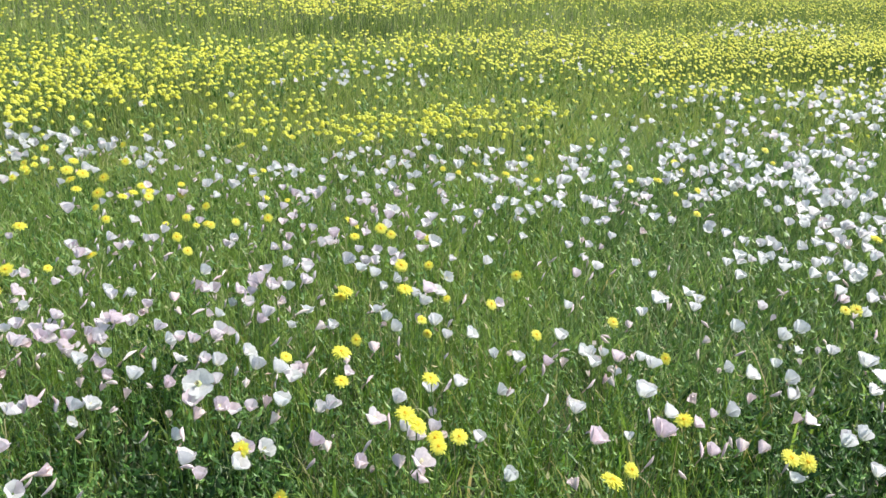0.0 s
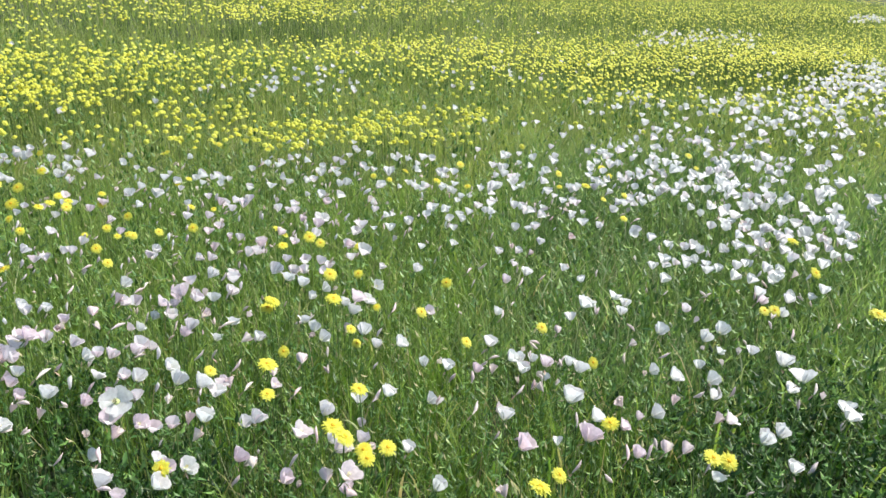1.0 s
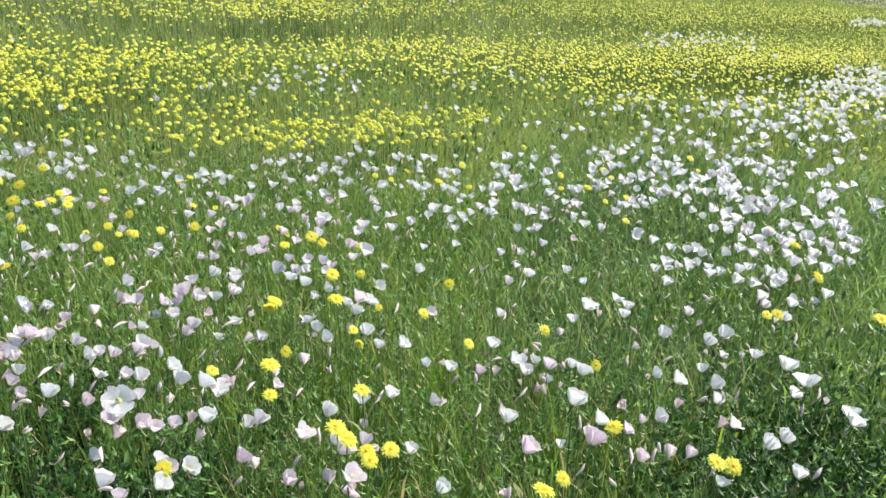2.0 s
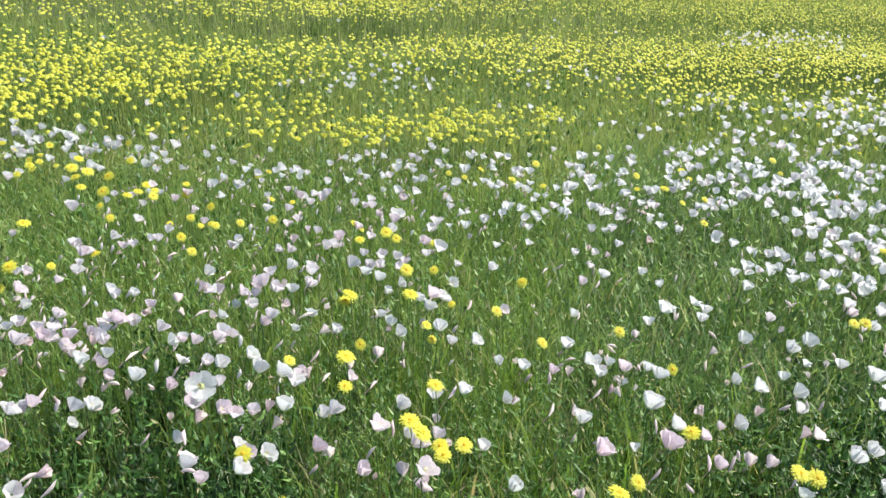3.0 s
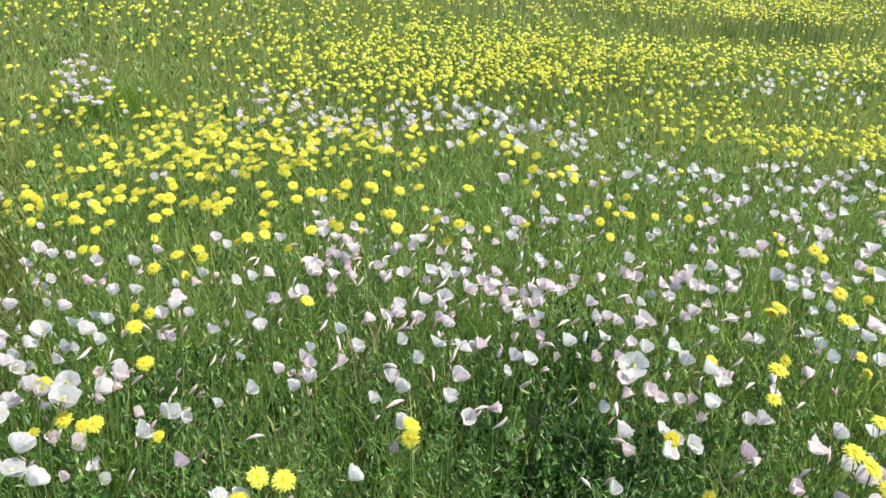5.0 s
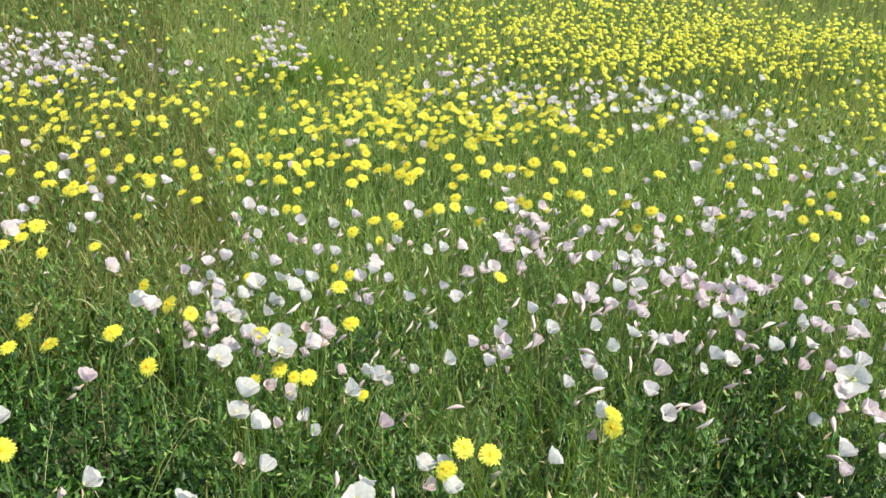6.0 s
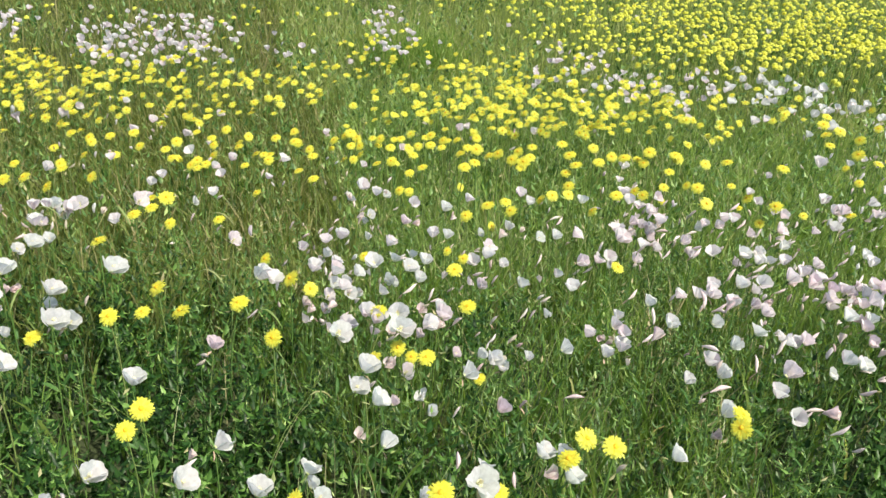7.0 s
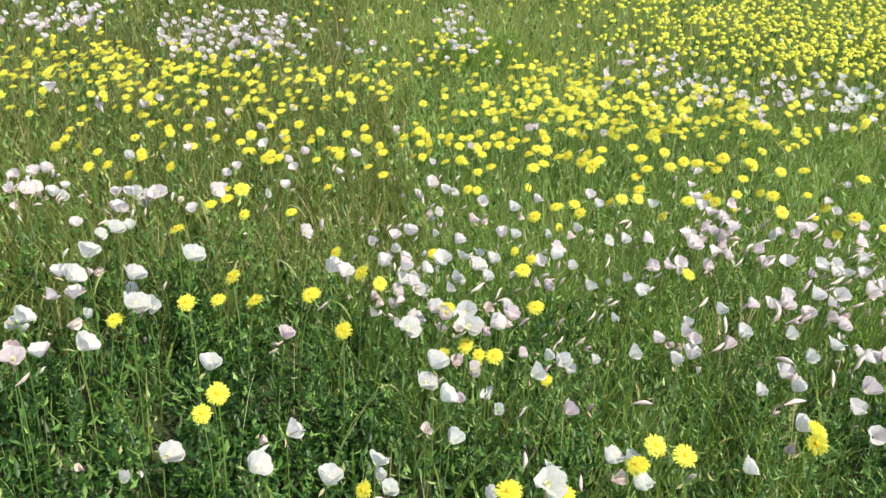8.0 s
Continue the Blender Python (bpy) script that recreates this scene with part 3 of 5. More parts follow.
primrose("white", -1.282, 0.799, 1.05)
primrose("white", 0.798, 1.694, 0.99, 37)
primrose("white", -1.133, 0.963, 0.70)
primrose("pale", -0.706, 1.358, 1.17, 67)
primrose("white", -1.037, 1.098, 0.88)
primrose("white", -0.804, 1.300, 0.94, 67)
primrose("white", -0.026, 1.648, 0.89)
primrose("white", -0.345, 1.572, 0.77)
primrose("white", -0.992, 1.180, 0.83)
primrose("pink", -1.190, 0.941, 0.60)
primrose("white", -1.295, 0.861, 1.01)
primrose("pale", -1.243, 0.939, 1.01)
primrose("pale", 0.031, 1.668, 0.84)
primrose("white", -1.548, 0.028, 1.08)
primrose("white", -0.859, 1.279, 0.72)
primrose("white", 0.422, 1.782, 0.55)
primrose("white", -1.542, 0.262, 1.02)
primrose("pale", -1.318, 0.815, 0.72)
primrose("white", 0.611, 1.808, 0.91, 15)
primrose("white", 0.845, 1.745, 0.91, 37)
primrose("white", -0.286, 1.663, 1.03, 45)
primrose("open", -0.445, 1.633, 1.30)
primrose("white", -1.116, 1.081, 0.55)
primrose("white", -0.477, 1.570, 0.73)
primrose("pink", 0.555, 1.822, 0.67)
primrose("pink", -0.413, 1.637, 0.98)
primrose("white", -0.059, 1.728, 0.98)
primrose("white", 0.051, 1.844, 0.92, 37)
primrose("white", -1.509, 0.635, 1.24, 67)
primrose("pale", 0.002, 1.810, 0.55)
primrose("white", -0.221, 1.705, 0.81, 67)
primrose("pink", -1.304, 0.922, 0.56)
primrose("white", 0.139, 1.872, 0.75, 37)
primrose("pale", -1.413, 0.758, 0.56)
primrose("pale", 0.768, 1.826, 0.81, 15)
primrose("white", -1.318, 0.983, 0.82)
primrose("pale", -1.062, 1.272, 0.88)
primrose("white", -1.665, 0.128, 1.20, 67)
primrose("white", -1.653, 0.247, 1.14, 67)
primrose("pink", 0.291, 1.901, 0.57)
primrose("pale", -1.473, 0.726, 0.57)
primrose("white", -0.875, 1.433, 0.89, 67)
primrose("white", -0.334, 1.762, 1.15, 45)
primrose("white", -1.664, 0.370, 1.28, 49)
primrose("white", -0.996, 1.372, 0.96)
primrose("pale", -1.478, 0.778, 0.64)
primrose("pink", 0.601, 1.904, 0.55)
primrose("white", -0.690, 1.612, 0.90)
primrose("pale", -1.496, 0.793, 0.78)
primrose("white", -0.005, 1.825, 0.84)
primrose("white", 0.925, 1.884, 1.23)
primrose("white", -1.505, 0.812, 0.91)
primrose("white", 1.003, 1.838, 0.97)
primrose("pink", 0.395, 1.987, 1.04)
primrose("white", -1.684, 0.246, 0.85)
primrose("white", -0.391, 1.780, 1.11)
primrose("white", 0.757, 1.919, 0.85, 37)
primrose("white", 0.470, 1.980, 0.98)
primrose("white", -1.484, 0.908, 1.17, 344)
primrose("white", -1.489, 0.845, 0.78)
primrose("white", -1.734, 0.172, 1.30, 89)
primrose("white", -1.682, 0.159, 0.59)
primrose("white", 0.675, 1.966, 0.98)
primrose("white", 0.751, 1.949, 0.98, 15)
primrose("white", -0.875, 1.511, 0.98, 67)
primrose("white", -0.642, 1.703, 1.06)
primrose("white", -1.475, 0.923, 0.73)
primrose("white", -1.467, 0.986, 1.06)
primrose("white", 0.342, 2.014, 0.86)
primrose("white", 0.166, 2.011, 0.86)
primrose("white", -1.123, 1.349, 0.73)
primrose("pale", -0.803, 1.578, 0.93)
primrose("white", -1.533, 0.857, 0.80)
primrose("white", -1.238, 1.234, 0.60)
primrose("pink", 0.234, 2.021, 0.80, 37)
primrose("white", -0.967, 1.486, 0.87)
primrose("white", -1.457, 1.015, 0.87)
primrose("white", -0.849, 1.568, 0.87)
primrose("white", -0.754, 1.631, 0.55)
primrose("pink", -0.544, 1.775, 0.87)
primrose("white", -0.498, 1.808, 1.01, 67)
primrose("white", -1.526, 0.886, 0.61)
primrose("pink", -0.594, 1.753, 0.81)
primrose("white", 0.910, 1.976, 1.21, 37)
primrose("white", 0.394, 2.034, 0.67)
primrose("white", 0.927, 1.955, 0.88)
primrose("pale", -1.767, 0.151, 0.68)
primrose("white", -1.108, 1.429, 0.88, 67)
primrose("white", 0.311, 2.067, 0.88)
primrose("white", -1.521, 0.964, 0.75)
primrose("white", -1.332, 1.229, 0.82)
primrose("white", -1.568, 0.905, 0.82)
primrose("white", 0.339, 2.074, 0.82)
primrose("pale", -1.397, 1.153, 0.75)
primrose("white", 0.106, 2.075, 0.69)
primrose("pale", -0.343, 1.898, 0.76)
primrose("white", 0.646, 2.067, 0.76, 15)
primrose("pale", -0.228, 1.924, 0.69)
primrose("white", 0.260, 2.116, 0.97)
primrose("white", 0.456, 2.098, 0.76)
primrose("pale", -1.039, 1.557, 1.04)
primrose("white", -1.527, 1.077, 0.91)
primrose("white", 0.033, 2.111, 0.91)
primrose("white", -1.558, 1.006, 0.56)
primrose("pale", -0.942, 1.633, 0.91)
primrose("white", -0.474, 1.910, 0.91)
primrose("pale", -1.071, 1.556, 0.91)
primrose("pink", -0.756, 1.773, 0.77)
primrose("white", -0.819, 1.765, 0.99, 45)
primrose("pale", -1.309, 1.389, 1.06)
primrose("white", -1.590, 1.025, 0.85)
primrose("white", 0.368, 2.147, 0.64)
primrose("pale", -0.788, 1.795, 0.86)
primrose("pale", -1.478, 1.181, 0.55)
primrose("white", -0.027, 2.139, 0.79)
primrose("pale", -0.987, 1.655, 0.86)
primrose("white", -0.635, 1.883, 0.79)
primrose("white", -1.030, 1.650, 1.08, 67)
primrose("pale", -1.496, 1.245, 1.01)
primrose("white", 0.776, 2.143, 0.65)
primrose("white", 0.786, 2.172, 1.02, 37)
primrose("pale", -1.831, 0.693, 0.95)
primrose("white", -0.802, 1.844, 0.87)
primrose("white", -1.727, 0.901, 0.73)
primrose("white", -1.949, 0.253, 1.09)
primrose("white", 0.681, 2.205, 1.02, 37)
primrose("white", 0.823, 2.186, 1.10, 37)
primrose("white", -1.628, 1.102, 0.73)
primrose("pink", -1.740, 0.894, 0.59)
primrose("white", -0.158, 2.092, 0.96)
primrose("white", -0.056, 2.116, 1.03)
primrose("pale", -0.902, 1.827, 0.96)
primrose("pale", -0.974, 1.762, 1.18)
primrose("white", -0.694, 1.938, 0.89)
primrose("pale", -0.591, 1.984, 0.89)
primrose("pale", -1.323, 1.534, 1.26)
primrose("white", 0.495, 2.279, 1.26, 15)
primrose("pale", -1.342, 1.489, 0.89)
primrose("pale", -0.908, 1.861, 0.75)
primrose("white", 0.913, 2.200, 0.75)
primrose("pink", -0.925, 1.873, 0.98)
primrose("pale", -0.863, 1.915, 0.83)
primrose("white", -0.331, 2.126, 0.83)
primrose("pale", -1.059, 1.761, 0.76)
primrose("pale", -0.585, 2.052, 0.76)
primrose("pale", -0.514, 2.089, 0.91)
primrose("white", -0.196, 2.169, 0.91)
primrose("pink", -0.848, 1.958, 1.07)
primrose("pale", -1.314, 1.603, 0.84)
primrose("white", -1.663, 1.236, 0.84)
primrose("white", -1.813, 0.986, 0.77)
primrose("white", 0.849, 2.255, 0.61)
primrose("white", -2.056, 0.234, 0.77)
primrose("white", -0.445, 2.130, 0.77)
primrose("white", 0.472, 2.349, 0.85)
primrose("pale", -0.919, 1.946, 0.85)
primrose("white", -0.417, 2.174, 0.93)
primrose("pale", -1.011, 1.883, 1.02)
primrose("white", -2.083, 0.313, 0.78)
primrose("white", -0.114, 2.253, 1.02)
primrose("white", -1.391, 1.591, 0.55)
primrose("white", -1.523, 1.503, 0.86)
primrose("white", 0.269, 2.394, 0.79)
primrose("pink", -1.790, 1.174, 0.87)
primrose("white", -0.242, 2.237, 0.87)
primrose("white", -1.558, 1.470, 0.79)
primrose("pale", -2.090, 0.532, 1.18)
primrose("pink", -0.114, 2.281, 1.18)
primrose("white", -1.630, 1.419, 0.87)
primrose("white", -1.840, 1.087, 0.56)
primrose("pale", -0.555, 2.203, 1.30)
primrose("white", 0.612, 2.401, 0.87)
primrose("pale", 0.073, 2.410, 0.72)
primrose("white", -0.662, 2.148, 0.80)
primrose("pink", -0.931, 2.020, 0.80)
primrose("pale", -2.160, 0.303, 0.89)
primrose("white", -1.179, 1.862, 0.97)
primrose("white", -1.143, 1.888, 0.89)
primrose("white", -1.792, 1.311, 0.97)
primrose("white", 0.628, 2.455, 0.89)
primrose("white", -1.128, 1.912, 0.89)
primrose("pale", -1.197, 1.866, 0.73)
primrose("pale", -2.185, 0.407, 1.06)
primrose("pale", -0.931, 2.071, 0.81)
primrose("pale", -1.371, 1.747, 0.73)
primrose("pale", -1.325, 1.796, 0.90)
primrose("pale", -1.054, 2.009, 0.90)
primrose("pale", -0.856, 2.130, 0.90)
primrose("white", -1.725, 1.393, 0.57)
primrose("white", -0.097, 2.362, 0.98)
primrose("pale", -1.066, 2.008, 0.74)
primrose("pale", -0.713, 2.190, 0.66)
primrose("pale", 0.794, 2.457, 0.82)
primrose("pale", -0.645, 2.246, 0.99)
primrose("white", -1.177, 1.926, 0.91)
primrose("white", 0.599, 2.506, 0.91, 15)
primrose("white", -2.233, 0.348, 0.99)
primrose("pale", -2.228, 0.376, 0.91)
primrose("white", -0.668, 2.243, 0.75)
primrose("pale", -1.421, 1.770, 0.75)
primrose("white", -1.948, 1.152, 0.67)
primrose("white", -1.950, 1.137, 0.55)
primrose("white", -0.169, 2.389, 0.83)
primrose("pale", -1.455, 1.767, 0.92)
primrose("pale", -1.437, 1.779, 0.83)
primrose("white", -0.527, 2.329, 0.92)
primrose("pale", -2.289, 0.082, 1.09)
primrose("white", 1.051, 2.435, 0.84)
primrose("pale", -1.489, 1.762, 0.92)
primrose("pale", -0.486, 2.353, 1.01)
primrose("white", -2.253, 0.371, 0.76)
primrose("pale", -1.484, 1.758, 0.76)
primrose("white", -0.295, 2.410, 1.10)
primrose("pink", -0.624, 2.317, 0.93)
primrose("white", -0.103, 2.538, 0.84)
primrose("white", -2.317, 0.152, 0.94)
primrose("white", 1.004, 2.515, 1.03)
primrose("white", -0.349, 2.444, 1.11)
primrose("pale", -2.342, 0.057, 1.03)
primrose("white", -2.060, 1.142, 0.77)
primrose("white", 1.085, 2.501, 0.95)
primrose("white", -0.282, 2.451, 0.77)
primrose("pale", 0.285, 2.628, 0.86)
primrose("white", -1.186, 2.053, 0.86)
primrose("pale", 1.021, 2.527, 0.86)
primrose("white", -0.249, 2.475, 0.87)
primrose("white", -2.353, 0.175, 0.78)
primrose("white", -1.762, 1.607, 0.87)
primrose("pale", -2.369, 0.109, 0.95)
primrose("white", -0.798, 2.339, 1.04)
primrose("white", -0.973, 2.238, 0.78)
primrose("white", 0.347, 2.658, 0.96)
primrose("white", -1.031, 2.214, 0.87)
primrose("pale", -1.219, 2.077, 1.05)
primrose("white", 0.002, 2.645, 0.96)
primrose("pale", -1.285, 2.033, 0.87)
primrose("pale", -1.409, 1.931, 0.61)
primrose("white", -1.670, 1.739, 0.96)
primrose("pale", -1.524, 1.870, 0.96)
primrose("white", -2.272, 0.734, 0.61)
primrose("white", -1.410, 1.958, 0.79)
primrose("pale", -1.370, 2.002, 0.88)
primrose("white", -2.058, 1.268, 0.71)
primrose("white", 0.524, 2.688, 0.80)
primrose("pink", -1.415, 0.014, 1.04)
primrose("white", -1.606, 0.023, 0.84)
primrose("white", 0.983, 1.783, 1.05)
bud(-1.100, 0.166, 0.73)
bud(-0.996, 0.804, 0.73)
bud(-0.898, 0.985, 0.96)
bud(-0.572, 1.307, 1.06)
bud(-0.751, 1.201, 1.15)
bud(0.580, 1.659, 0.94)
bud(-0.555, 1.365, 0.79)
bud(-0.403, 1.480, 1.15)
bud(-0.649, 1.349, 0.97)
bud(-0.613, 1.460, 1.15)
bud(0.458, 1.776, 0.91)
bud(0.243, 1.799, 0.92)
bud(-0.874, 1.330, 1.15)
bud(-0.777, 1.387, 1.02)
bud(-0.545, 1.558, 0.77)
bud(-1.224, 1.058, 0.87)
bud(-0.788, 1.455, 1.14)
bud(-0.999, 1.298, 0.88)
bud(-0.999, 1.325, 1.14)
bud(-1.379, 0.926, 1.06)
bud(-1.225, 1.147, 0.81)
bud(-1.453, 0.807, 0.63)
bud(-1.376, 0.993, 0.90)
bud(-1.239, 1.185, 0.73)
bud(-0.686, 1.676, 1.11)
bud(-0.266, 1.841, 0.93)
bud(-0.160, 1.859, 0.84)
bud(-0.980, 1.494, 1.12)
bud(-1.000, 1.499, 1.15)
bud(-1.279, 1.251, 0.76)
bud(-1.148, 1.408, 0.95)
bud(-0.982, 1.541, 1.05)
bud(-0.703, 1.769, 1.15)
bud(0.988, 1.971, 0.87)
bud(-1.437, 1.125, 0.68)
bud(-1.414, 1.206, 0.78)
bud(-1.472, 1.114, 0.59)
bud(0.262, 2.120, 0.78)
bud(-0.693, 1.820, 1.15)
bud(-1.031, 1.617, 1.00)
bud(-1.750, 0.794, 0.71)
bud(0.682, 2.163, 0.81)
bud(-0.442, 1.991, 0.91)
bud(-0.405, 2.008, 0.92)
bud(-1.073, 1.662, 1.15)
bud(-1.333, 1.436, 0.62)
bud(-1.438, 1.376, 0.83)
bud(-0.415, 2.094, 1.15)
bud(-1.369, 1.516, 1.05)
bud(-1.068, 1.759, 1.15)
bud(-1.314, 1.607, 1.07)
bud(-1.023, 1.800, 0.86)
bud(-0.016, 2.326, 0.97)
bud(-0.689, 2.065, 1.08)
bud(-1.243, 1.747, 0.99)
bud(-1.300, 1.699, 0.88)
bud(-1.913, 0.923, 0.66)
bud(0.284, 2.400, 0.77)
bud(-0.586, 2.167, 1.15)
bud(1.035, 2.287, 0.88)
bud(-2.042, 0.613, 0.56)
bud(-1.837, 1.124, 0.78)
bud(-1.948, 0.945, 0.78)
bud(-2.108, 0.397, 0.56)
bud(-1.899, 1.094, 1.01)
bud(-1.986, 0.919, 0.68)
bud(-1.303, 1.817, 0.91)
bud(-1.598, 1.576, 0.92)
bud(-1.629, 1.578, 0.93)
bud(-2.146, 0.686, 0.70)
bud(-1.994, 1.061, 0.58)
bud(-2.263, 0.231, 1.05)
bud(-1.035, 2.095, 0.94)
bud(-1.141, 1.983, 0.82)
bud(-1.439, 1.805, 1.15)
bud(-1.424, 1.805, 0.94)
bud(-1.894, 1.280, 0.70)
bud(0.307, 2.566, 0.59)
bud(0.872, 2.540, 0.96)
bud(1.200, 2.423, 0.72)
bud(0.182, 2.618, 0.84)
bud(-2.219, 0.788, 0.84)
bud(-1.299, 2.004, 1.09)
bud(-1.427, 1.940, 1.10)
bud(0.200, 2.668, 1.10)
bud(0.870, 2.594, 0.85)
bud(0.162, 2.720, 0.87)
bud(-0.779, 2.428, 0.88)
bud(-0.975, 2.350, 0.88)
bud(0.391, 2.739, 0.76)
bud(-1.393, 2.085, 1.14)
bud(0.776, 2.697, 0.63)
bud(-0.579, 2.526, 0.89)
bud(-1.167, 2.316, 0.90)
bud(-1.019, 2.516, 0.94)
bud(0.033, 2.906, 0.67)
bud(0.217, 3.119, 0.86)
bud(-0.102, 3.096, 0.86)
bud(-0.196, 3.225, 0.75)
bud(0.764, 3.373, 0.94)
spent(-1.026, 0.627, 0.70)
spent(-1.133, 0.363, 0.55)
spent(-0.704, 1.161, 0.82)
spent(-0.617, 1.349, 1.07)
spent(0.618, 1.675, 0.93)
spent(0.650, 1.673, 0.94)
spent(-1.453, 0.020, 1.10)
spent(-1.512, 0.109, 1.10)
spent(-0.951, 1.270, 1.10)
spent(0.503, 1.809, 0.62)
spent(0.741, 1.821, 0.87)
spent(-0.341, 1.710, 0.88)
spent(-1.086, 1.263, 0.73)
spent(-0.566, 1.705, 0.59)
spent(-0.674, 1.718, 0.77)
spent(-0.312, 1.880, 0.86)
spent(-0.165, 1.952, 1.05)
spent(-1.862, 0.178, 0.72)
spent(-0.812, 1.758, 0.72)
spent(-0.349, 2.057, 1.03)
spent(0.619, 2.244, 0.76)
spent(0.438, 2.306, 0.77)
spent(-0.496, 2.175, 1.10)
spent(-0.773, 2.133, 1.10)
spent(-1.292, 1.801, 0.82)
spent(-0.760, 2.225, 1.10)
spent(1.190, 2.797, 0.86)
spent(-0.668, 2.703, 1.10)
spent(0.359, 2.996, 0.75)
spent(0.505, 3.129, 0.91)
spent(1.161, 3.316, 1.00)
spent(-0.293, 3.395, 1.10)
bud(-0.296, 3.400, 1.08)
dandelion(-0.735, 0.599, 0.94)
dandelion(-0.881, 0.444, 0.65)
dandelion(-0.739, 0.710, 0.70)
dandelion(-0.717, 0.823, 0.88)
dandelion(-0.694, 0.897, 0.94)
dandelion(-0.744, 0.886, 0.88)
dandelion(-1.133, 0.271, 0.77)
dandelion(-1.144, 0.300, 0.90)
dandelion(0.376, 1.454, 0.94)
dandelion(-0.640, 1.142, 0.87)
dandelion(0.414, 1.564, 0.70)
dandelion(0.066, 1.557, 0.79)
dandelion(-0.662, 1.172, 0.89)
dandelion(-1.135, 0.713, 0.84)
dandelion(0.100, 1.582, 0.84)
dandelion(-0.184, 1.402, 0.61)
dandelion(-1.087, 0.802, 0.85)
dandelion(0.055, 1.582, 0.80)
dandelion(0.683, 1.595, 0.86)
dandelion(0.028, 1.542, 1.06)
dandelion(0.712, 1.598, 0.82)
dandelion(-1.278, 0.576, 0.87)
dandelion(-1.045, 0.899, 0.58)
dandelion(-1.163, 0.785, 0.78)
dandelion(-0.291, 1.486, 0.79)
dandelion(-1.159, 0.815, 0.64)
dandelion(0.515, 1.708, 0.85)
dandelion(-0.009, 1.610, 0.96)
dandelion(-1.405, 0.557, 0.98)
dandelion(-1.438, 0.450, 0.93)
dandelion(-1.282, 0.807, 0.88)
dandelion(-1.487, 0.192, 0.83)
dandelion(-1.491, 0.328, 0.89)
dandelion(0.310, 1.794, 0.68)
dandelion(-1.211, 0.983, 0.90)
dandelion(-1.515, 0.396, 0.80)
dandelion(-1.562, 0.440, 0.93)
dandelion(-1.482, 0.702, 0.94)
dandelion(0.004, 1.788, 0.89)
dandelion(-1.474, 0.745, 0.78)
dandelion(-0.191, 1.779, 0.79)
dandelion(-0.204, 1.827, 1.03)
dandelion(-1.371, 1.060, 0.92)
dandelion(-0.362, 1.893, 0.73)
dandelion(-1.686, 0.725, 0.73)
dandelion(0.514, 2.084, 0.61)
dandelion(-1.225, 1.441, 0.87)
dandelion(-1.616, 0.957, 0.69)
dandelion(0.204, 2.141, 0.69)
dandelion(-1.859, 0.389, 0.94)
dandelion(-1.496, 1.175, 0.69)
dandelion(-0.238, 2.047, 0.65)
dandelion(0.393, 2.240, 0.72)
dandelion(-1.604, 1.201, 0.55)
dandelion(-0.075, 2.137, 0.60)
dandelion(0.069, 2.301, 0.74)
dandelion(-0.300, 2.166, 1.08)
dandelion(-1.938, 0.700, 0.81)
dandelion(-0.101, 2.190, 0.68)
dandelion(-1.990, 0.588, 0.75)
dandelion(-2.021, 0.508, 0.89)
dandelion(-0.318, 2.179, 0.95)
dandelion(-1.659, 1.295, 0.89)
dandelion(-0.155, 2.229, 1.03)
dandelion(-2.038, 0.597, 1.03)
dandelion(-2.046, 0.559, 0.90)
dandelion(-1.663, 1.370, 0.98)
dandelion(-1.629, 1.427, 0.91)
dandelion(-0.074, 2.409, 0.55)
dandelion(-1.688, 1.410, 0.57)
dandelion(1.014, 2.381, 0.80)
dandelion(-1.707, 1.470, 0.87)
dandelion(0.116, 2.510, 0.80)
dandelion(0.997, 2.410, 0.73)
dandelion(-2.195, 0.595, 0.74)
dandelion(-1.564, 1.680, 0.81)
dandelion(-0.216, 2.439, 0.98)
dandelion(-1.681, 1.625, 0.90)
dandelion(-1.965, 1.266, 0.76)
dandelion(-2.153, 0.887, 0.68)
dandelion(-1.564, 1.772, 0.99)
dandelion(-1.725, 1.620, 0.76)
dandelion(-1.977, 1.308, 0.69)
dandelion(-1.686, 1.695, 0.85)
dandelion(-1.396, 1.972, 1.00)
dandelion(-1.713, 1.718, 0.93)
dandelion(-1.576, 1.901, 0.87)
dandelion(-1.278, 2.136, 1.03)
dandelion(-0.165, 2.592, 0.72)
dandelion(-1.305, 2.116, 0.72)
dandelion(-1.998, 1.516, 0.57)
dandelion(-1.636, 1.931, 0.81)
dandelion(-1.511, 2.071, 0.98)
dandelion(1.207, 2.655, 0.90)
dandelion(-1.402, 2.175, 0.91)
dandelion(-0.185, 2.710, 0.99)
dandelion(-1.614, 2.039, 0.83)
dandelion(-1.184, 2.385, 0.84)
dandelion(-1.625, 2.054, 0.55)
dandelion(-0.942, 2.532, 0.76)
dandelion(-0.361, 2.755, 1.02)
dandelion(-1.294, 2.324, 0.68)
dandelion(-0.449, 2.744, 0.86)
dandelion(-1.470, 2.247, 0.55)
dandelion(-1.642, 2.186, 0.70)
dandelion(-0.346, 2.832, 0.79)
dandelion(-1.034, 2.635, 0.79)
dandelion(-1.568, 2.324, 0.71)
dandelion(1.225, 2.939, 0.99)
dandelion(-0.510, 2.888, 0.90)
dandelion(-0.558, 2.880, 0.63)
dandelion(1.218, 2.250, 1.04)
dandelion(-1.961, 1.500, 0.99)
dandelion(-1.911, 1.650, 1.10)
dandelion(-1.897, 1.685, 1.06)
dandelion(-1.836, 1.818, 0.87)
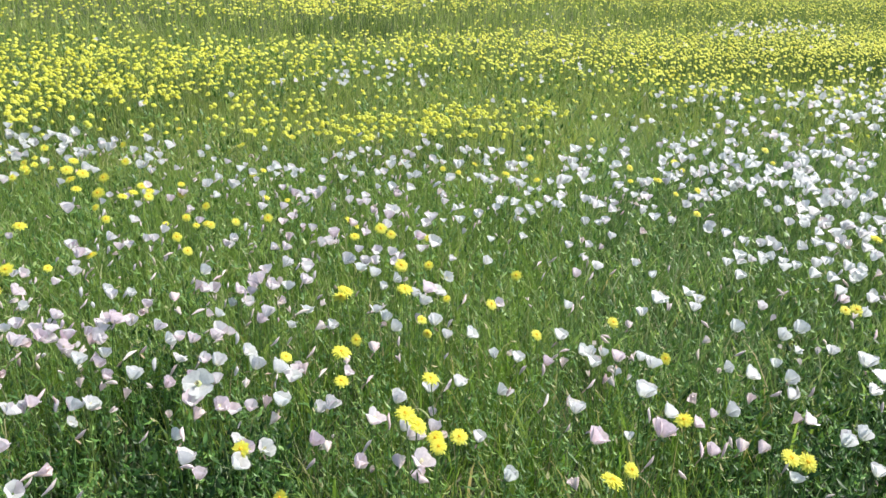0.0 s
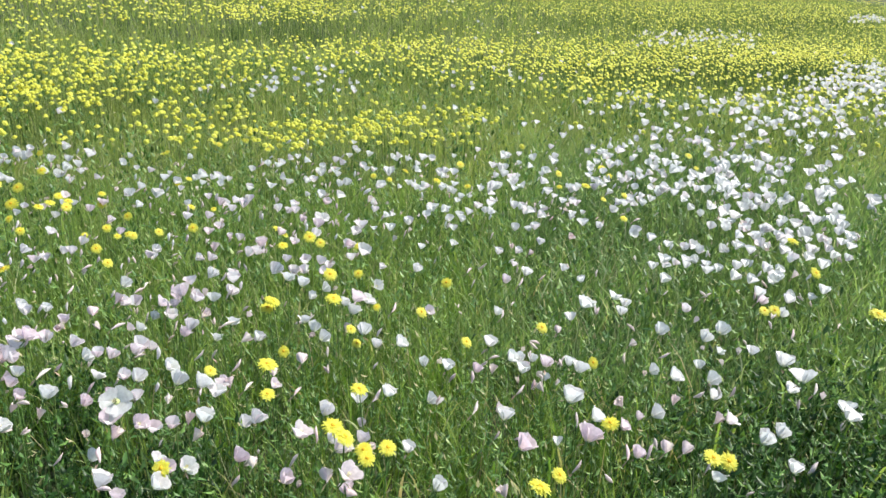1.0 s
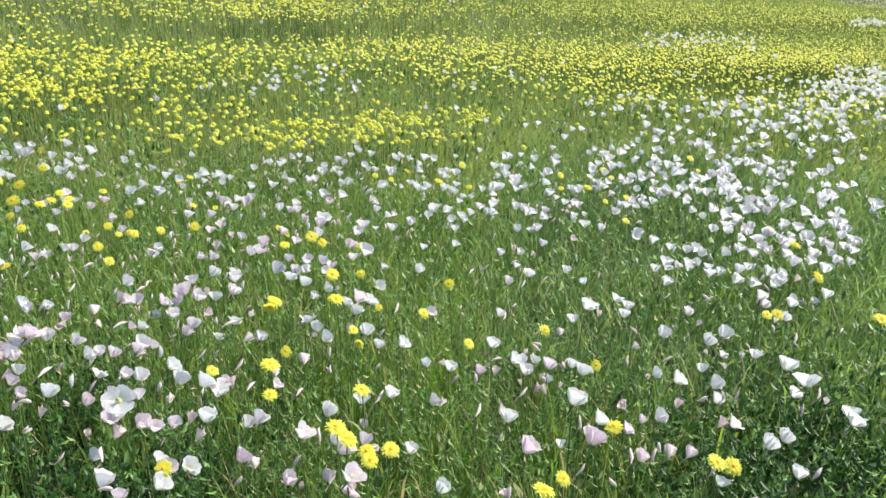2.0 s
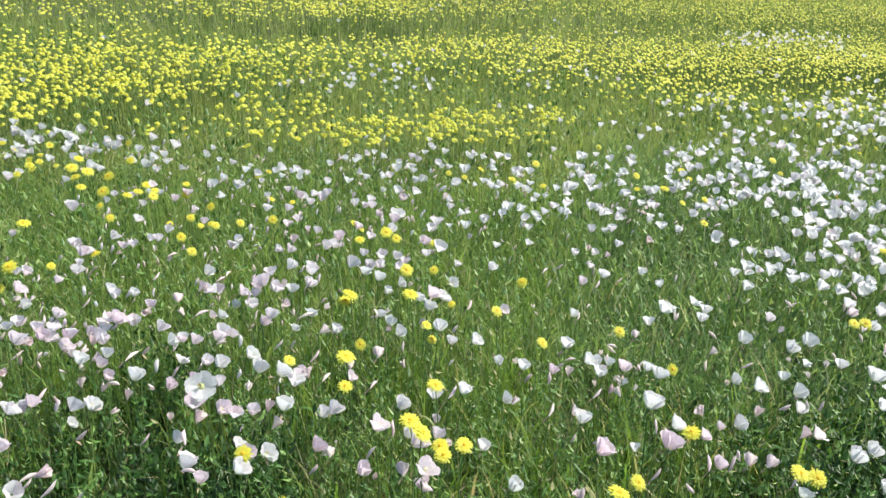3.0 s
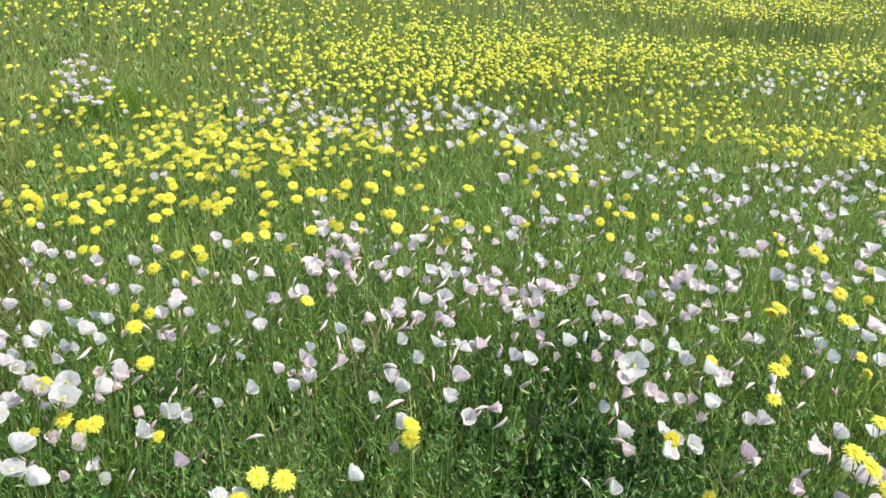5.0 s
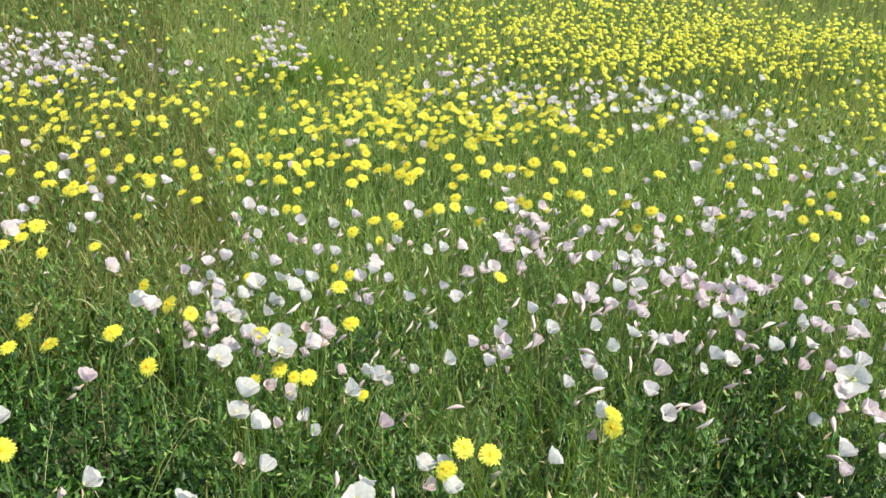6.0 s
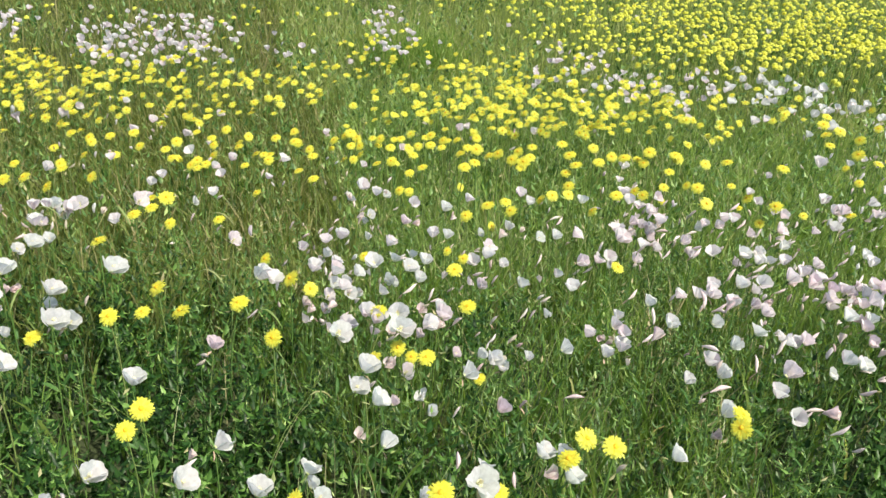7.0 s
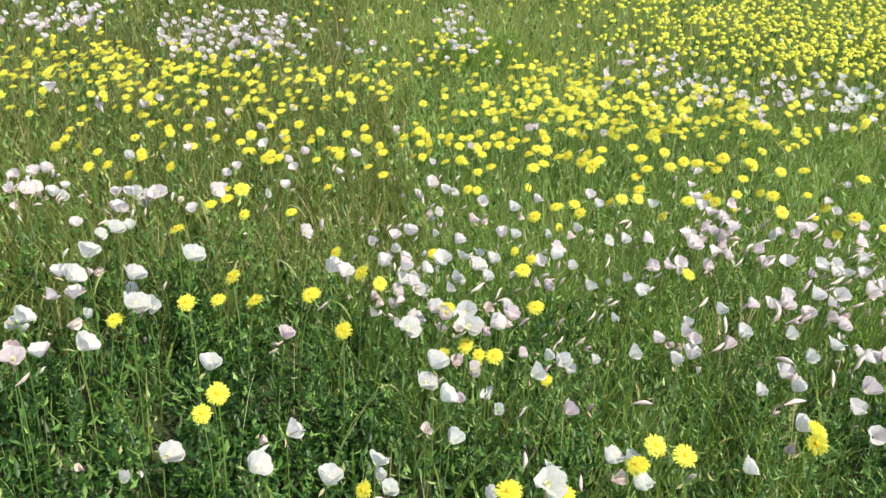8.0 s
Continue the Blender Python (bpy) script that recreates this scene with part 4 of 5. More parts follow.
dandelion(-1.821, 1.843, 1.02)
dandelion(-2.019, 1.582, 0.92)
dandelion(-1.934, 1.708, 0.88)
dandelion(-2.060, 1.616, 1.07)
dandelion(-1.881, 1.868, 1.08)
dandelion(-1.819, 1.945, 1.00)
dandelion(-2.050, 1.662, 0.94)
dandelion(-1.775, 2.013, 1.10)
dandelion(-2.044, 1.697, 0.96)
dandelion(-1.992, 1.795, 0.91)
dandelion(-2.136, 1.605, 0.88)
dandelion(-1.696, 2.154, 0.88)
dandelion(-2.135, 1.635, 0.97)
dandelion(-2.069, 1.804, 0.89)
dandelion(-1.790, 2.130, 0.90)
dandelion(-1.871, 2.057, 0.94)
dandelion(-1.789, 2.149, 1.09)
dandelion(-1.727, 2.210, 1.09)
dandelion(-1.727, 2.223, 1.02)
dandelion(-1.832, 2.145, 0.89)
dandelion(-2.019, 1.958, 1.01)
dandelion(-2.085, 1.880, 0.90)
dandelion(-1.624, 2.353, 1.03)
dandelion(-1.678, 2.312, 0.94)
dandelion(-1.485, 2.467, 1.06)
dandelion(-1.971, 2.065, 0.94)
dandelion(-0.520, 2.997, 0.63)
dandelion(-0.817, 2.893, 0.82)
dandelion(-1.002, 2.819, 0.73)
dandelion(-0.933, 2.874, 0.73)
dandelion(-1.071, 2.841, 0.65)
dandelion(-1.046, 2.870, 0.65)
dandelion(-1.119, 2.862, 0.75)
dandelion(-1.198, 2.852, 0.60)
dandelion(-1.375, 2.762, 0.76)
dandelion(-1.107, 2.993, 0.78)
dandelion(0.720, 3.316, 0.78)
dandelion(-1.433, 2.820, 1.15)
dandelion(-0.933, 3.153, 0.79)
dandelion(-1.329, 2.975, 0.90)
dandelion(-1.417, 2.945, 0.91)
dandelion(-1.507, 2.900, 0.71)
dandelion(-0.885, 3.254, 0.61)
dandelion(-1.404, 2.997, 0.92)
dandelion(-1.257, 3.088, 0.82)
dandelion(-1.387, 3.085, 0.83)
dandelion(-1.414, 3.076, 0.94)
dandelion(-1.621, 2.961, 0.94)
dandelion(-1.567, 3.063, 1.06)
dandelion(-1.670, 3.000, 1.06)
dandelion(-1.638, 3.037, 1.15)
dandelion(-1.347, 3.258, 0.75)
dandelion(0.597, 3.687, 0.97)
dandelion(-1.725, 3.063, 1.15)
dandelion(0.679, 3.705, 0.65)
dandelion(0.766, 3.704, 0.76)
dandelion(0.087, 3.733, 0.77)
dandelion(-0.049, 3.726, 0.88)
dandelion(-0.038, 3.806, 0.67)
dandelion(-1.154, 3.535, 0.68)
dandelion(0.495, 3.876, 0.68)
dandelion(-0.280, 3.843, 0.68)
dandelion(-1.133, 3.607, 0.69)
dandelion(-1.829, 3.257, 1.04)
dandelion(-0.362, 3.885, 0.69)
dandelion(-0.217, 3.922, 0.81)
dandelion(-1.674, 3.390, 0.93)
dandelion(0.495, 4.015, 0.83)
dandelion(0.031, 4.013, 0.94)
dandelion(1.339, 3.926, 0.72)
dandelion(0.698, 4.067, 0.96)
dandelion(0.740, 4.102, 0.73)
dandelion(1.205, 4.411, 0.66)
dandelion(1.170, 4.459, 0.94)
far_primrose("white", -2.413, 0.193, 0.64)
far_primrose("white", -1.175, 2.192, 0.72)
far_primrose("pale", -0.413, 2.544, 1.17)
far_primrose("white", 1.172, 2.565, 0.64)
far_primrose("white", 1.157, 2.582, 0.81)
far_primrose("white", -1.130, 2.234, 0.64)
far_primrose("white", -0.109, 2.686, 0.64)
far_primrose("pink", -0.274, 2.574, 0.81)
far_primrose("white", -1.009, 2.324, 0.73)
far_primrose("white", -2.189, 1.133, 0.50)
far_primrose("pale", -1.558, 1.947, 0.81)
far_primrose("white", -0.603, 2.491, 0.50)
far_primrose("white", 0.470, 2.750, 0.73)
far_primrose("white", -2.153, 1.243, 0.57)
far_primrose("pale", -1.602, 1.926, 0.73)
far_primrose("white", 1.085, 2.660, 0.90)
far_primrose("white", -0.609, 2.535, 0.82)
far_primrose("white", 0.311, 2.772, 0.66)
far_primrose("pale", 0.779, 2.753, 0.99)
far_primrose("white", -0.161, 2.661, 1.15)
far_primrose("pale", -1.551, 2.015, 0.74)
far_primrose("white", -1.683, 1.905, 0.58)
far_primrose("white", -0.347, 2.641, 0.91)
far_primrose("pale", 0.998, 2.730, 0.91)
far_primrose("white", -1.358, 2.168, 0.75)
far_primrose("pale", -1.121, 2.376, 0.92)
far_primrose("white", -0.280, 2.683, 0.92)
far_primrose("white", -1.147, 2.364, 0.76)
far_primrose("pale", -1.333, 2.223, 0.76)
far_primrose("white", 1.010, 2.778, 1.10)
far_primrose("pale", -1.404, 2.182, 0.68)
far_primrose("white", 0.859, 2.810, 0.85)
far_primrose("white", 0.394, 2.863, 0.76)
far_primrose("white", -1.259, 2.318, 0.68)
far_primrose("white", -1.231, 2.352, 0.85)
far_primrose("white", -0.230, 2.722, 0.77)
far_primrose("white", -1.199, 2.381, 0.77)
far_primrose("white", -0.502, 2.688, 1.02)
far_primrose("white", 0.831, 2.830, 0.68)
far_primrose("pale", -0.812, 2.591, 0.86)
far_primrose("white", -0.888, 2.555, 0.69)
far_primrose("white", 0.905, 2.839, 0.86)
far_primrose("pale", -0.833, 2.589, 0.77)
far_primrose("pale", 1.121, 2.786, 0.86)
far_primrose("white", -0.983, 2.546, 0.78)
far_primrose("white", 0.811, 2.885, 0.86)
far_primrose("white", 1.171, 2.779, 0.61)
far_primrose("white", -0.779, 2.640, 0.78)
far_primrose("pale", -0.232, 2.795, 0.87)
far_primrose("pale", 1.068, 2.850, 0.87)
far_primrose("white", 0.255, 2.958, 0.79)
far_primrose("white", 0.909, 2.901, 0.88)
far_primrose("white", -0.720, 2.696, 0.79)
far_primrose("pale", -0.810, 2.676, 0.96)
far_primrose("white", 0.321, 2.969, 0.79)
far_primrose("pale", -1.167, 2.509, 0.88)
far_primrose("white", -1.082, 2.576, 0.80)
far_primrose("pale", -0.585, 2.801, 1.07)
far_primrose("pale", 0.091, 3.004, 0.71)
far_primrose("pale", -0.069, 3.004, 0.98)
far_primrose("white", 0.722, 3.018, 0.81)
far_primrose("white", -0.171, 3.008, 0.72)
far_primrose("white", -0.447, 2.869, 0.81)
far_primrose("white", -0.313, 2.895, 0.81)
far_primrose("white", -0.195, 3.011, 0.54)
far_primrose("white", 0.056, 3.062, 0.73)
far_primrose("pale", -0.802, 2.792, 0.91)
far_primrose("white", -0.497, 2.882, 0.91)
far_primrose("white", 1.329, 2.923, 1.17)
far_primrose("white", -1.207, 2.625, 0.82)
far_primrose("white", 0.446, 3.102, 0.55)
far_primrose("white", -1.012, 2.756, 0.74)
far_primrose("white", 1.073, 3.029, 0.83)
far_primrose("white", -0.432, 2.948, 0.83)
far_primrose("white", -0.238, 2.998, 1.11)
far_primrose("pale", -0.389, 2.975, 1.11)
far_primrose("white", -0.023, 3.132, 0.75)
far_primrose("white", -1.533, 2.467, 0.66)
far_primrose("pale", -0.589, 2.955, 0.85)
far_primrose("white", -0.669, 2.945, 0.85)
far_primrose("white", 0.058, 3.184, 0.85)
far_primrose("white", -0.701, 2.931, 0.57)
far_primrose("white", 1.205, 3.059, 0.57)
far_primrose("white", 1.248, 3.078, 1.17)
far_primrose("white", 0.358, 3.214, 0.76)
far_primrose("white", 0.615, 3.199, 0.76)
far_primrose("white", 1.431, 2.994, 0.76)
far_primrose("white", -0.778, 2.946, 0.86)
far_primrose("white", 0.307, 3.230, 0.95)
far_primrose("white", 0.105, 3.217, 0.76)
far_primrose("white", 1.334, 3.062, 1.17)
far_primrose("pale", -0.457, 3.049, 1.05)
far_primrose("white", -0.315, 3.066, 0.86)
far_primrose("white", 0.190, 3.228, 0.77)
far_primrose("white", 1.154, 3.109, 0.67)
far_primrose("white", 1.165, 3.139, 1.15)
far_primrose("pale", -0.499, 3.073, 0.87)
far_primrose("white", -1.187, 2.826, 0.50)
far_primrose("white", 1.331, 3.105, 0.78)
far_primrose("white", 1.209, 3.173, 1.07)
far_primrose("white", 1.465, 3.080, 0.98)
far_primrose("white", 1.334, 3.148, 1.17)
far_primrose("white", 1.428, 3.097, 0.88)
far_primrose("white", 1.070, 3.233, 0.79)
far_primrose("white", 1.151, 3.201, 0.59)
far_primrose("white", 1.384, 3.214, 1.17)
far_primrose("white", 1.469, 3.188, 1.17)
far_primrose("white", 1.335, 3.258, 1.11)
far_primrose("white", 1.113, 3.350, 1.02)
far_primrose("white", 1.468, 3.264, 1.17)
far_primrose("pale", 1.190, 3.433, 0.95)
far_primrose("white", 1.340, 3.418, 0.96)
far_primrose("white", 1.487, 3.422, 1.08)
far_primrose("white", -2.017, 1.167, 0.99)
far_primrose("white", -2.335, 0.153, 0.82)
far_primrose("white", -1.801, 1.951, 0.85)
far_primrose("white", -1.345, 2.510, 0.98)
far_primrose("white", -1.144, 2.748, 0.88)
far_primrose("white", -1.343, 2.700, 0.91)
far_primrose("white", -0.792, 2.967, 0.86)
far_primrose("white", -2.368, 1.765, 0.91)
far_primrose("white", -1.302, 2.818, 0.83)
far_primrose("white", 1.739, 3.580, 1.10)
far_primrose("white", 1.792, 3.721, 1.33)
far_primrose("white", -0.406, 3.122, 0.90)
far_primrose("white", -0.014, 3.260, 1.02)
far_primrose("white", -0.726, 3.095, 0.82)
far_primrose("white", -0.509, 3.195, 0.83)
far_primrose("white", 0.040, 3.298, 0.62)
far_primrose("white", -0.912, 3.064, 0.93)
far_primrose("white", -0.176, 3.285, 0.62)
far_primrose("white", -0.459, 3.242, 0.94)
far_primrose("white", 0.074, 3.331, 0.60)
far_primrose("white", -0.393, 3.268, 0.84)
far_primrose("white", -0.710, 3.178, 0.94)
far_primrose("white", 0.157, 3.351, 0.84)
far_primrose("white", -0.248, 3.307, 0.84)
far_primrose("white", 0.360, 3.372, 0.84)
far_primrose("white", -0.738, 3.194, 1.16)
far_primrose("white", -0.581, 3.257, 0.85)
far_primrose("white", -0.619, 3.246, 0.95)
far_primrose("white", -1.520, 2.795, 0.85)
far_primrose("white", 0.524, 3.383, 0.74)
far_primrose("white", -0.774, 3.200, 0.85)
far_primrose("white", 0.344, 3.411, 1.07)
far_primrose("white", -0.831, 3.199, 0.96)
far_primrose("white", -1.553, 2.805, 1.28)
far_primrose("white", -1.206, 3.050, 0.75)
far_primrose("white", -0.307, 3.377, 1.35)
far_primrose("white", -1.083, 3.121, 0.86)
far_primrose("white", 0.106, 3.441, 0.76)
far_primrose("white", 0.201, 3.447, 0.97)
far_primrose("white", -0.043, 3.430, 0.97)
far_primrose("white", 0.490, 3.443, 0.76)
far_primrose("white", -0.455, 3.361, 0.97)
far_primrose("white", 0.533, 3.470, 0.76)
far_primrose("white", -1.394, 3.003, 0.77)
far_primrose("white", -1.250, 3.090, 0.98)
far_primrose("white", -1.483, 2.958, 0.66)
far_primrose("white", 0.530, 3.496, 0.88)
far_primrose("white", -1.328, 3.065, 0.77)
far_primrose("white", 0.576, 3.506, 0.60)
far_primrose("white", 0.325, 3.521, 0.99)
far_primrose("white", 0.418, 3.543, 0.89)
far_primrose("white", 0.459, 3.543, 0.67)
far_primrose("white", -1.167, 3.200, 0.89)
far_primrose("white", 0.701, 3.533, 0.89)
far_primrose("white", -0.904, 3.330, 1.12)
far_primrose("white", -0.009, 3.548, 0.78)
far_primrose("white", -0.127, 3.535, 0.78)
far_primrose("white", 0.278, 3.575, 0.90)
far_primrose("white", -1.471, 3.056, 0.78)
far_primrose("white", -1.082, 3.271, 0.90)
far_primrose("white", -0.691, 3.425, 0.60)
far_primrose("white", -0.508, 3.481, 0.90)
far_primrose("white", -0.787, 3.403, 0.90)
far_primrose("white", -1.424, 3.113, 0.79)
far_primrose("white", -1.562, 3.024, 0.79)
far_primrose("white", 0.106, 3.598, 0.60)
far_primrose("white", -1.047, 3.327, 0.68)
far_primrose("white", -0.641, 3.477, 0.79)
far_primrose("white", -0.440, 3.530, 1.02)
far_primrose("white", 0.435, 3.612, 1.02)
far_primrose("white", 0.753, 3.589, 0.91)
far_primrose("white", 0.205, 3.623, 1.35)
far_primrose("white", 1.180, 3.507, 1.35)
far_primrose("white", 0.149, 3.638, 0.80)
far_primrose("white", -0.097, 3.620, 0.60)
far_primrose("white", -0.914, 3.417, 0.80)
far_primrose("white", 0.790, 3.615, 0.92)
far_primrose("white", -0.202, 3.630, 0.60)
far_primrose("white", -0.276, 3.618, 1.04)
far_primrose("white", 1.099, 3.582, 1.04)
far_primrose("white", -0.590, 3.560, 0.69)
far_primrose("white", -0.004, 3.666, 0.60)
far_primrose("white", 1.152, 3.573, 1.35)
far_primrose("white", -1.270, 3.313, 0.93)
far_primrose("white", 1.033, 3.644, 0.94)
far_primrose("white", -0.437, 3.649, 1.05)
far_primrose("white", 1.378, 3.565, 1.35)
far_primrose("white", 0.143, 3.736, 0.82)
far_primrose("white", -1.241, 3.378, 0.94)
far_primrose("white", -1.188, 3.407, 1.29)
far_primrose("white", -0.477, 3.656, 0.82)
far_primrose("white", -0.020, 3.742, 0.83)
far_primrose("white", 1.547, 3.528, 0.83)
far_primrose("white", 1.295, 3.615, 0.94)
far_primrose("white", -0.310, 3.708, 0.71)
far_primrose("white", 0.024, 3.755, 0.83)
far_primrose("white", -1.055, 3.492, 0.83)
far_primrose("white", 1.256, 3.637, 1.30)
far_primrose("white", 1.329, 3.621, 1.07)
far_primrose("white", 0.793, 3.741, 0.95)
far_primrose("white", -0.265, 3.743, 1.31)
far_primrose("white", -0.721, 3.638, 0.83)
far_primrose("white", -1.134, 3.483, 0.95)
far_primrose("white", 0.883, 3.740, 0.95)
far_primrose("white", 1.198, 3.674, 1.19)
far_primrose("white", 0.285, 3.794, 1.19)
far_primrose("white", 0.564, 3.791, 1.07)
far_primrose("white", -1.006, 3.559, 0.72)
far_primrose("white", 1.477, 3.607, 1.20)
far_primrose("white", -0.106, 3.791, 0.96)
far_primrose("white", 0.242, 3.814, 1.08)
far_primrose("white", -0.158, 3.796, 1.08)
far_primrose("white", -0.979, 3.589, 0.96)
far_primrose("white", 0.546, 3.818, 1.20)
far_primrose("white", 0.940, 3.772, 1.20)
far_primrose("white", 0.527, 3.834, 0.60)
far_primrose("white", -1.544, 3.331, 0.85)
far_primrose("white", 1.001, 3.784, 1.09)
far_primrose("white", 1.540, 3.635, 1.33)
far_primrose("white", -1.532, 3.355, 0.85)
far_primrose("white", 0.220, 3.862, 1.09)
far_primrose("white", 0.327, 3.869, 0.97)
far_primrose("white", 0.181, 3.873, 1.22)
far_primrose("white", 1.173, 3.767, 0.97)
far_primrose("white", -1.840, 3.171, 0.85)
far_primrose("white", -0.716, 3.733, 0.60)
far_primrose("white", 1.293, 3.739, 1.10)
far_primrose("white", 0.818, 3.849, 0.86)
far_primrose("white", 0.673, 3.869, 0.86)
far_primrose("white", 0.013, 3.880, 0.98)
far_primrose("white", -0.649, 3.778, 0.98)
far_primrose("white", -0.195, 3.872, 0.86)
far_primrose("white", 0.936, 3.853, 1.11)
far_primrose("white", -0.623, 3.798, 0.86)
far_primrose("white", 0.424, 3.916, 1.11)
far_primrose("white", 1.128, 3.830, 1.11)
far_primrose("white", -1.355, 3.551, 0.99)
far_primrose("white", -0.825, 3.770, 0.87)
far_primrose("white", 1.578, 3.716, 0.99)
far_primrose("white", 1.343, 3.797, 0.87)
far_primrose("white", 1.397, 3.786, 1.12)
far_primrose("white", -1.105, 3.678, 1.24)
far_primrose("white", 1.251, 3.832, 1.12)
far_primrose("white", 0.269, 3.964, 0.87)
far_primrose("white", 0.742, 3.939, 1.00)
far_primrose("white", 1.172, 3.869, 0.88)
far_primrose("white", -1.411, 3.570, 0.75)
far_primrose("white", -1.511, 3.520, 0.75)
far_primrose("white", -1.242, 3.657, 0.63)
far_primrose("white", 0.294, 3.994, 1.26)
far_primrose("white", 0.661, 3.976, 1.01)
far_primrose("white", -0.799, 3.835, 0.88)
far_primrose("white", 1.234, 3.881, 1.35)
far_primrose("white", -0.517, 3.913, 0.88)
far_primrose("white", -0.615, 3.901, 1.26)
far_primrose("white", -0.552, 3.923, 1.01)
far_primrose("white", -1.378, 3.625, 0.63)
far_primrose("white", 1.394, 3.857, 1.14)
far_primrose("white", -0.039, 4.011, 0.89)
far_primrose("white", -0.882, 3.839, 0.76)
far_primrose("white", -1.710, 3.449, 1.02)
far_primrose("white", 0.922, 3.980, 0.89)
far_primrose("white", 0.399, 4.046, 0.76)
far_primrose("white", -0.691, 3.932, 0.90)
far_primrose("white", 1.132, 3.969, 1.15)
far_primrose("white", 1.305, 3.926, 0.90)
far_primrose("white", -0.420, 4.005, 0.77)
far_primrose("white", -0.072, 4.060, 1.16)
far_primrose("white", 1.044, 4.007, 1.29)
far_primrose("white", -1.879, 3.398, 1.29)
far_primrose("white", -1.664, 3.550, 1.16)
far_primrose("white", 1.234, 3.989, 1.29)
far_primrose("white", 0.722, 4.082, 0.91)
far_primrose("white", -1.701, 3.545, 1.16)
far_primrose("white", -1.625, 3.598, 0.91)
far_primrose("white", 0.306, 4.114, 0.65)
far_primrose("white", -0.872, 3.935, 0.78)
far_primrose("white", 1.182, 4.035, 1.17)
far_primrose("white", 0.473, 4.137, 1.04)
far_primrose("white", -0.163, 4.128, 1.18)
far_primrose("white", -0.451, 4.091, 0.92)
far_primrose("white", 1.029, 4.095, 1.35)
far_primrose("white", -0.219, 4.134, 0.92)
far_primrose("white", 0.222, 4.188, 1.32)
far_primrose("white", 0.834, 4.157, 1.06)
far_primrose("white", 0.784, 4.182, 0.93)
far_primrose("white", -1.718, 3.667, 0.93)
far_primrose("white", -1.977, 3.498, 0.80)
far_primrose("white", -1.926, 3.542, 0.67)
far_primrose("white", -1.525, 3.785, 0.80)
far_primrose("white", -0.855, 4.063, 1.07)
far_primrose("white", 1.690, 3.979, 0.93)
far_primrose("white", -0.816, 4.078, 0.80)
far_primrose("white", -1.260, 3.922, 0.80)
far_primrose("white", 1.745, 3.966, 1.34)
far_primrose("white", -2.029, 3.496, 1.07)
far_primrose("white", -0.440, 4.182, 0.94)
far_primrose("white", 0.654, 4.235, 1.21)
far_primrose("white", -1.799, 3.665, 0.94)
far_primrose("white", -1.661, 3.749, 1.21)
far_primrose("white", 1.015, 4.200, 1.21)
far_primrose("white", -0.541, 4.183, 0.81)
far_primrose("white", -0.254, 4.236, 0.81)
far_primrose("white", 0.892, 4.233, 1.08)
far_primrose("white", 0.374, 4.284, 1.08)
far_primrose("white", 0.247, 4.285, 0.95)
far_primrose("white", 0.176, 4.289, 1.08)
far_primrose("white", 1.147, 4.205, 1.35)
far_primrose("white", 1.288, 4.173, 1.35)
far_primrose("white", -0.304, 4.258, 0.95)
far_primrose("white", 0.303, 4.302, 0.81)
far_primrose("white", 1.506, 4.131, 0.95)
far_primrose("white", -1.949, 3.641, 0.95)
far_primrose("white", -0.337, 4.285, 0.82)
far_primrose("white", 1.453, 4.169, 1.10)
far_primrose("white", 0.952, 4.285, 0.96)
far_primrose("white", -1.923, 3.687, 0.96)
far_primrose("white", -1.752, 3.801, 0.96)
far_primrose("white", 1.660, 4.122, 1.24)
far_primrose("white", -2.014, 3.644, 0.69)
far_primrose("white", -1.949, 3.698, 1.35)
far_primrose("white", 1.330, 4.243, 1.11)
far_primrose("white", -0.870, 4.211, 1.11)
far_primrose("white", -0.031, 4.367, 0.69)
far_primrose("white", -1.818, 3.818, 1.11)
far_primrose("white", -2.120, 3.628, 1.35)
far_primrose("white", 0.223, 4.410, 1.25)
far_primrose("white", 0.996, 4.360, 1.35)
far_primrose("white", -0.551, 4.339, 0.70)
far_primrose("white", -0.782, 4.287, 0.98)
far_primrose("white", 0.703, 4.418, 0.98)
far_primrose("white", 0.087, 4.434, 0.84)
far_primrose("white", 1.467, 4.270, 1.35)
far_primrose("white", -2.105, 3.681, 0.98)
far_primrose("white", -1.919, 3.806, 0.84)
far_primrose("white", 1.089, 4.409, 0.99)
far_primrose("white", 0.779, 4.466, 1.28)
far_primrose("white", 0.491, 4.494, 1.00)
far_primrose("white", 1.291, 4.388, 1.28)
far_primrose("white", 1.618, 4.298, 1.00)
far_primrose("white", 0.977, 4.463, 1.14)
far_primrose("white", 0.827, 4.521, 1.30)
far_primrose("white", 1.768, 4.298, 1.15)
far_primrose("white", 0.470, 4.558, 0.87)
far_primrose("white", 1.562, 4.378, 1.35)
far_primrose("white", 0.660, 4.573, 0.87)
far_primrose("white", -2.247, 3.764, 1.16)
far_primrose("white", 0.760, 4.573, 1.02)
far_primrose("white", 1.455, 4.463, 1.35)
far_primrose("white", 0.901, 4.583, 0.88)
far_primrose("white", 1.617, 4.428, 1.03)
far_primrose("white", -2.220, 3.839, 1.32)
far_primrose("white", 1.365, 4.513, 1.32)
far_primrose("white", 0.698, 4.657, 0.89)
far_primrose("white", 1.453, 4.532, 1.04)
far_primrose("white", 1.307, 4.570, 1.35)
far_primrose("white", 1.844, 4.468, 1.05)
far_primrose("white", 1.033, 4.692, 0.90)
far_primrose("white", 1.308, 4.642, 1.21)
far_primrose("white", 0.964, 4.733, 0.76)
far_primrose("white", 0.802, 4.779, 1.07)
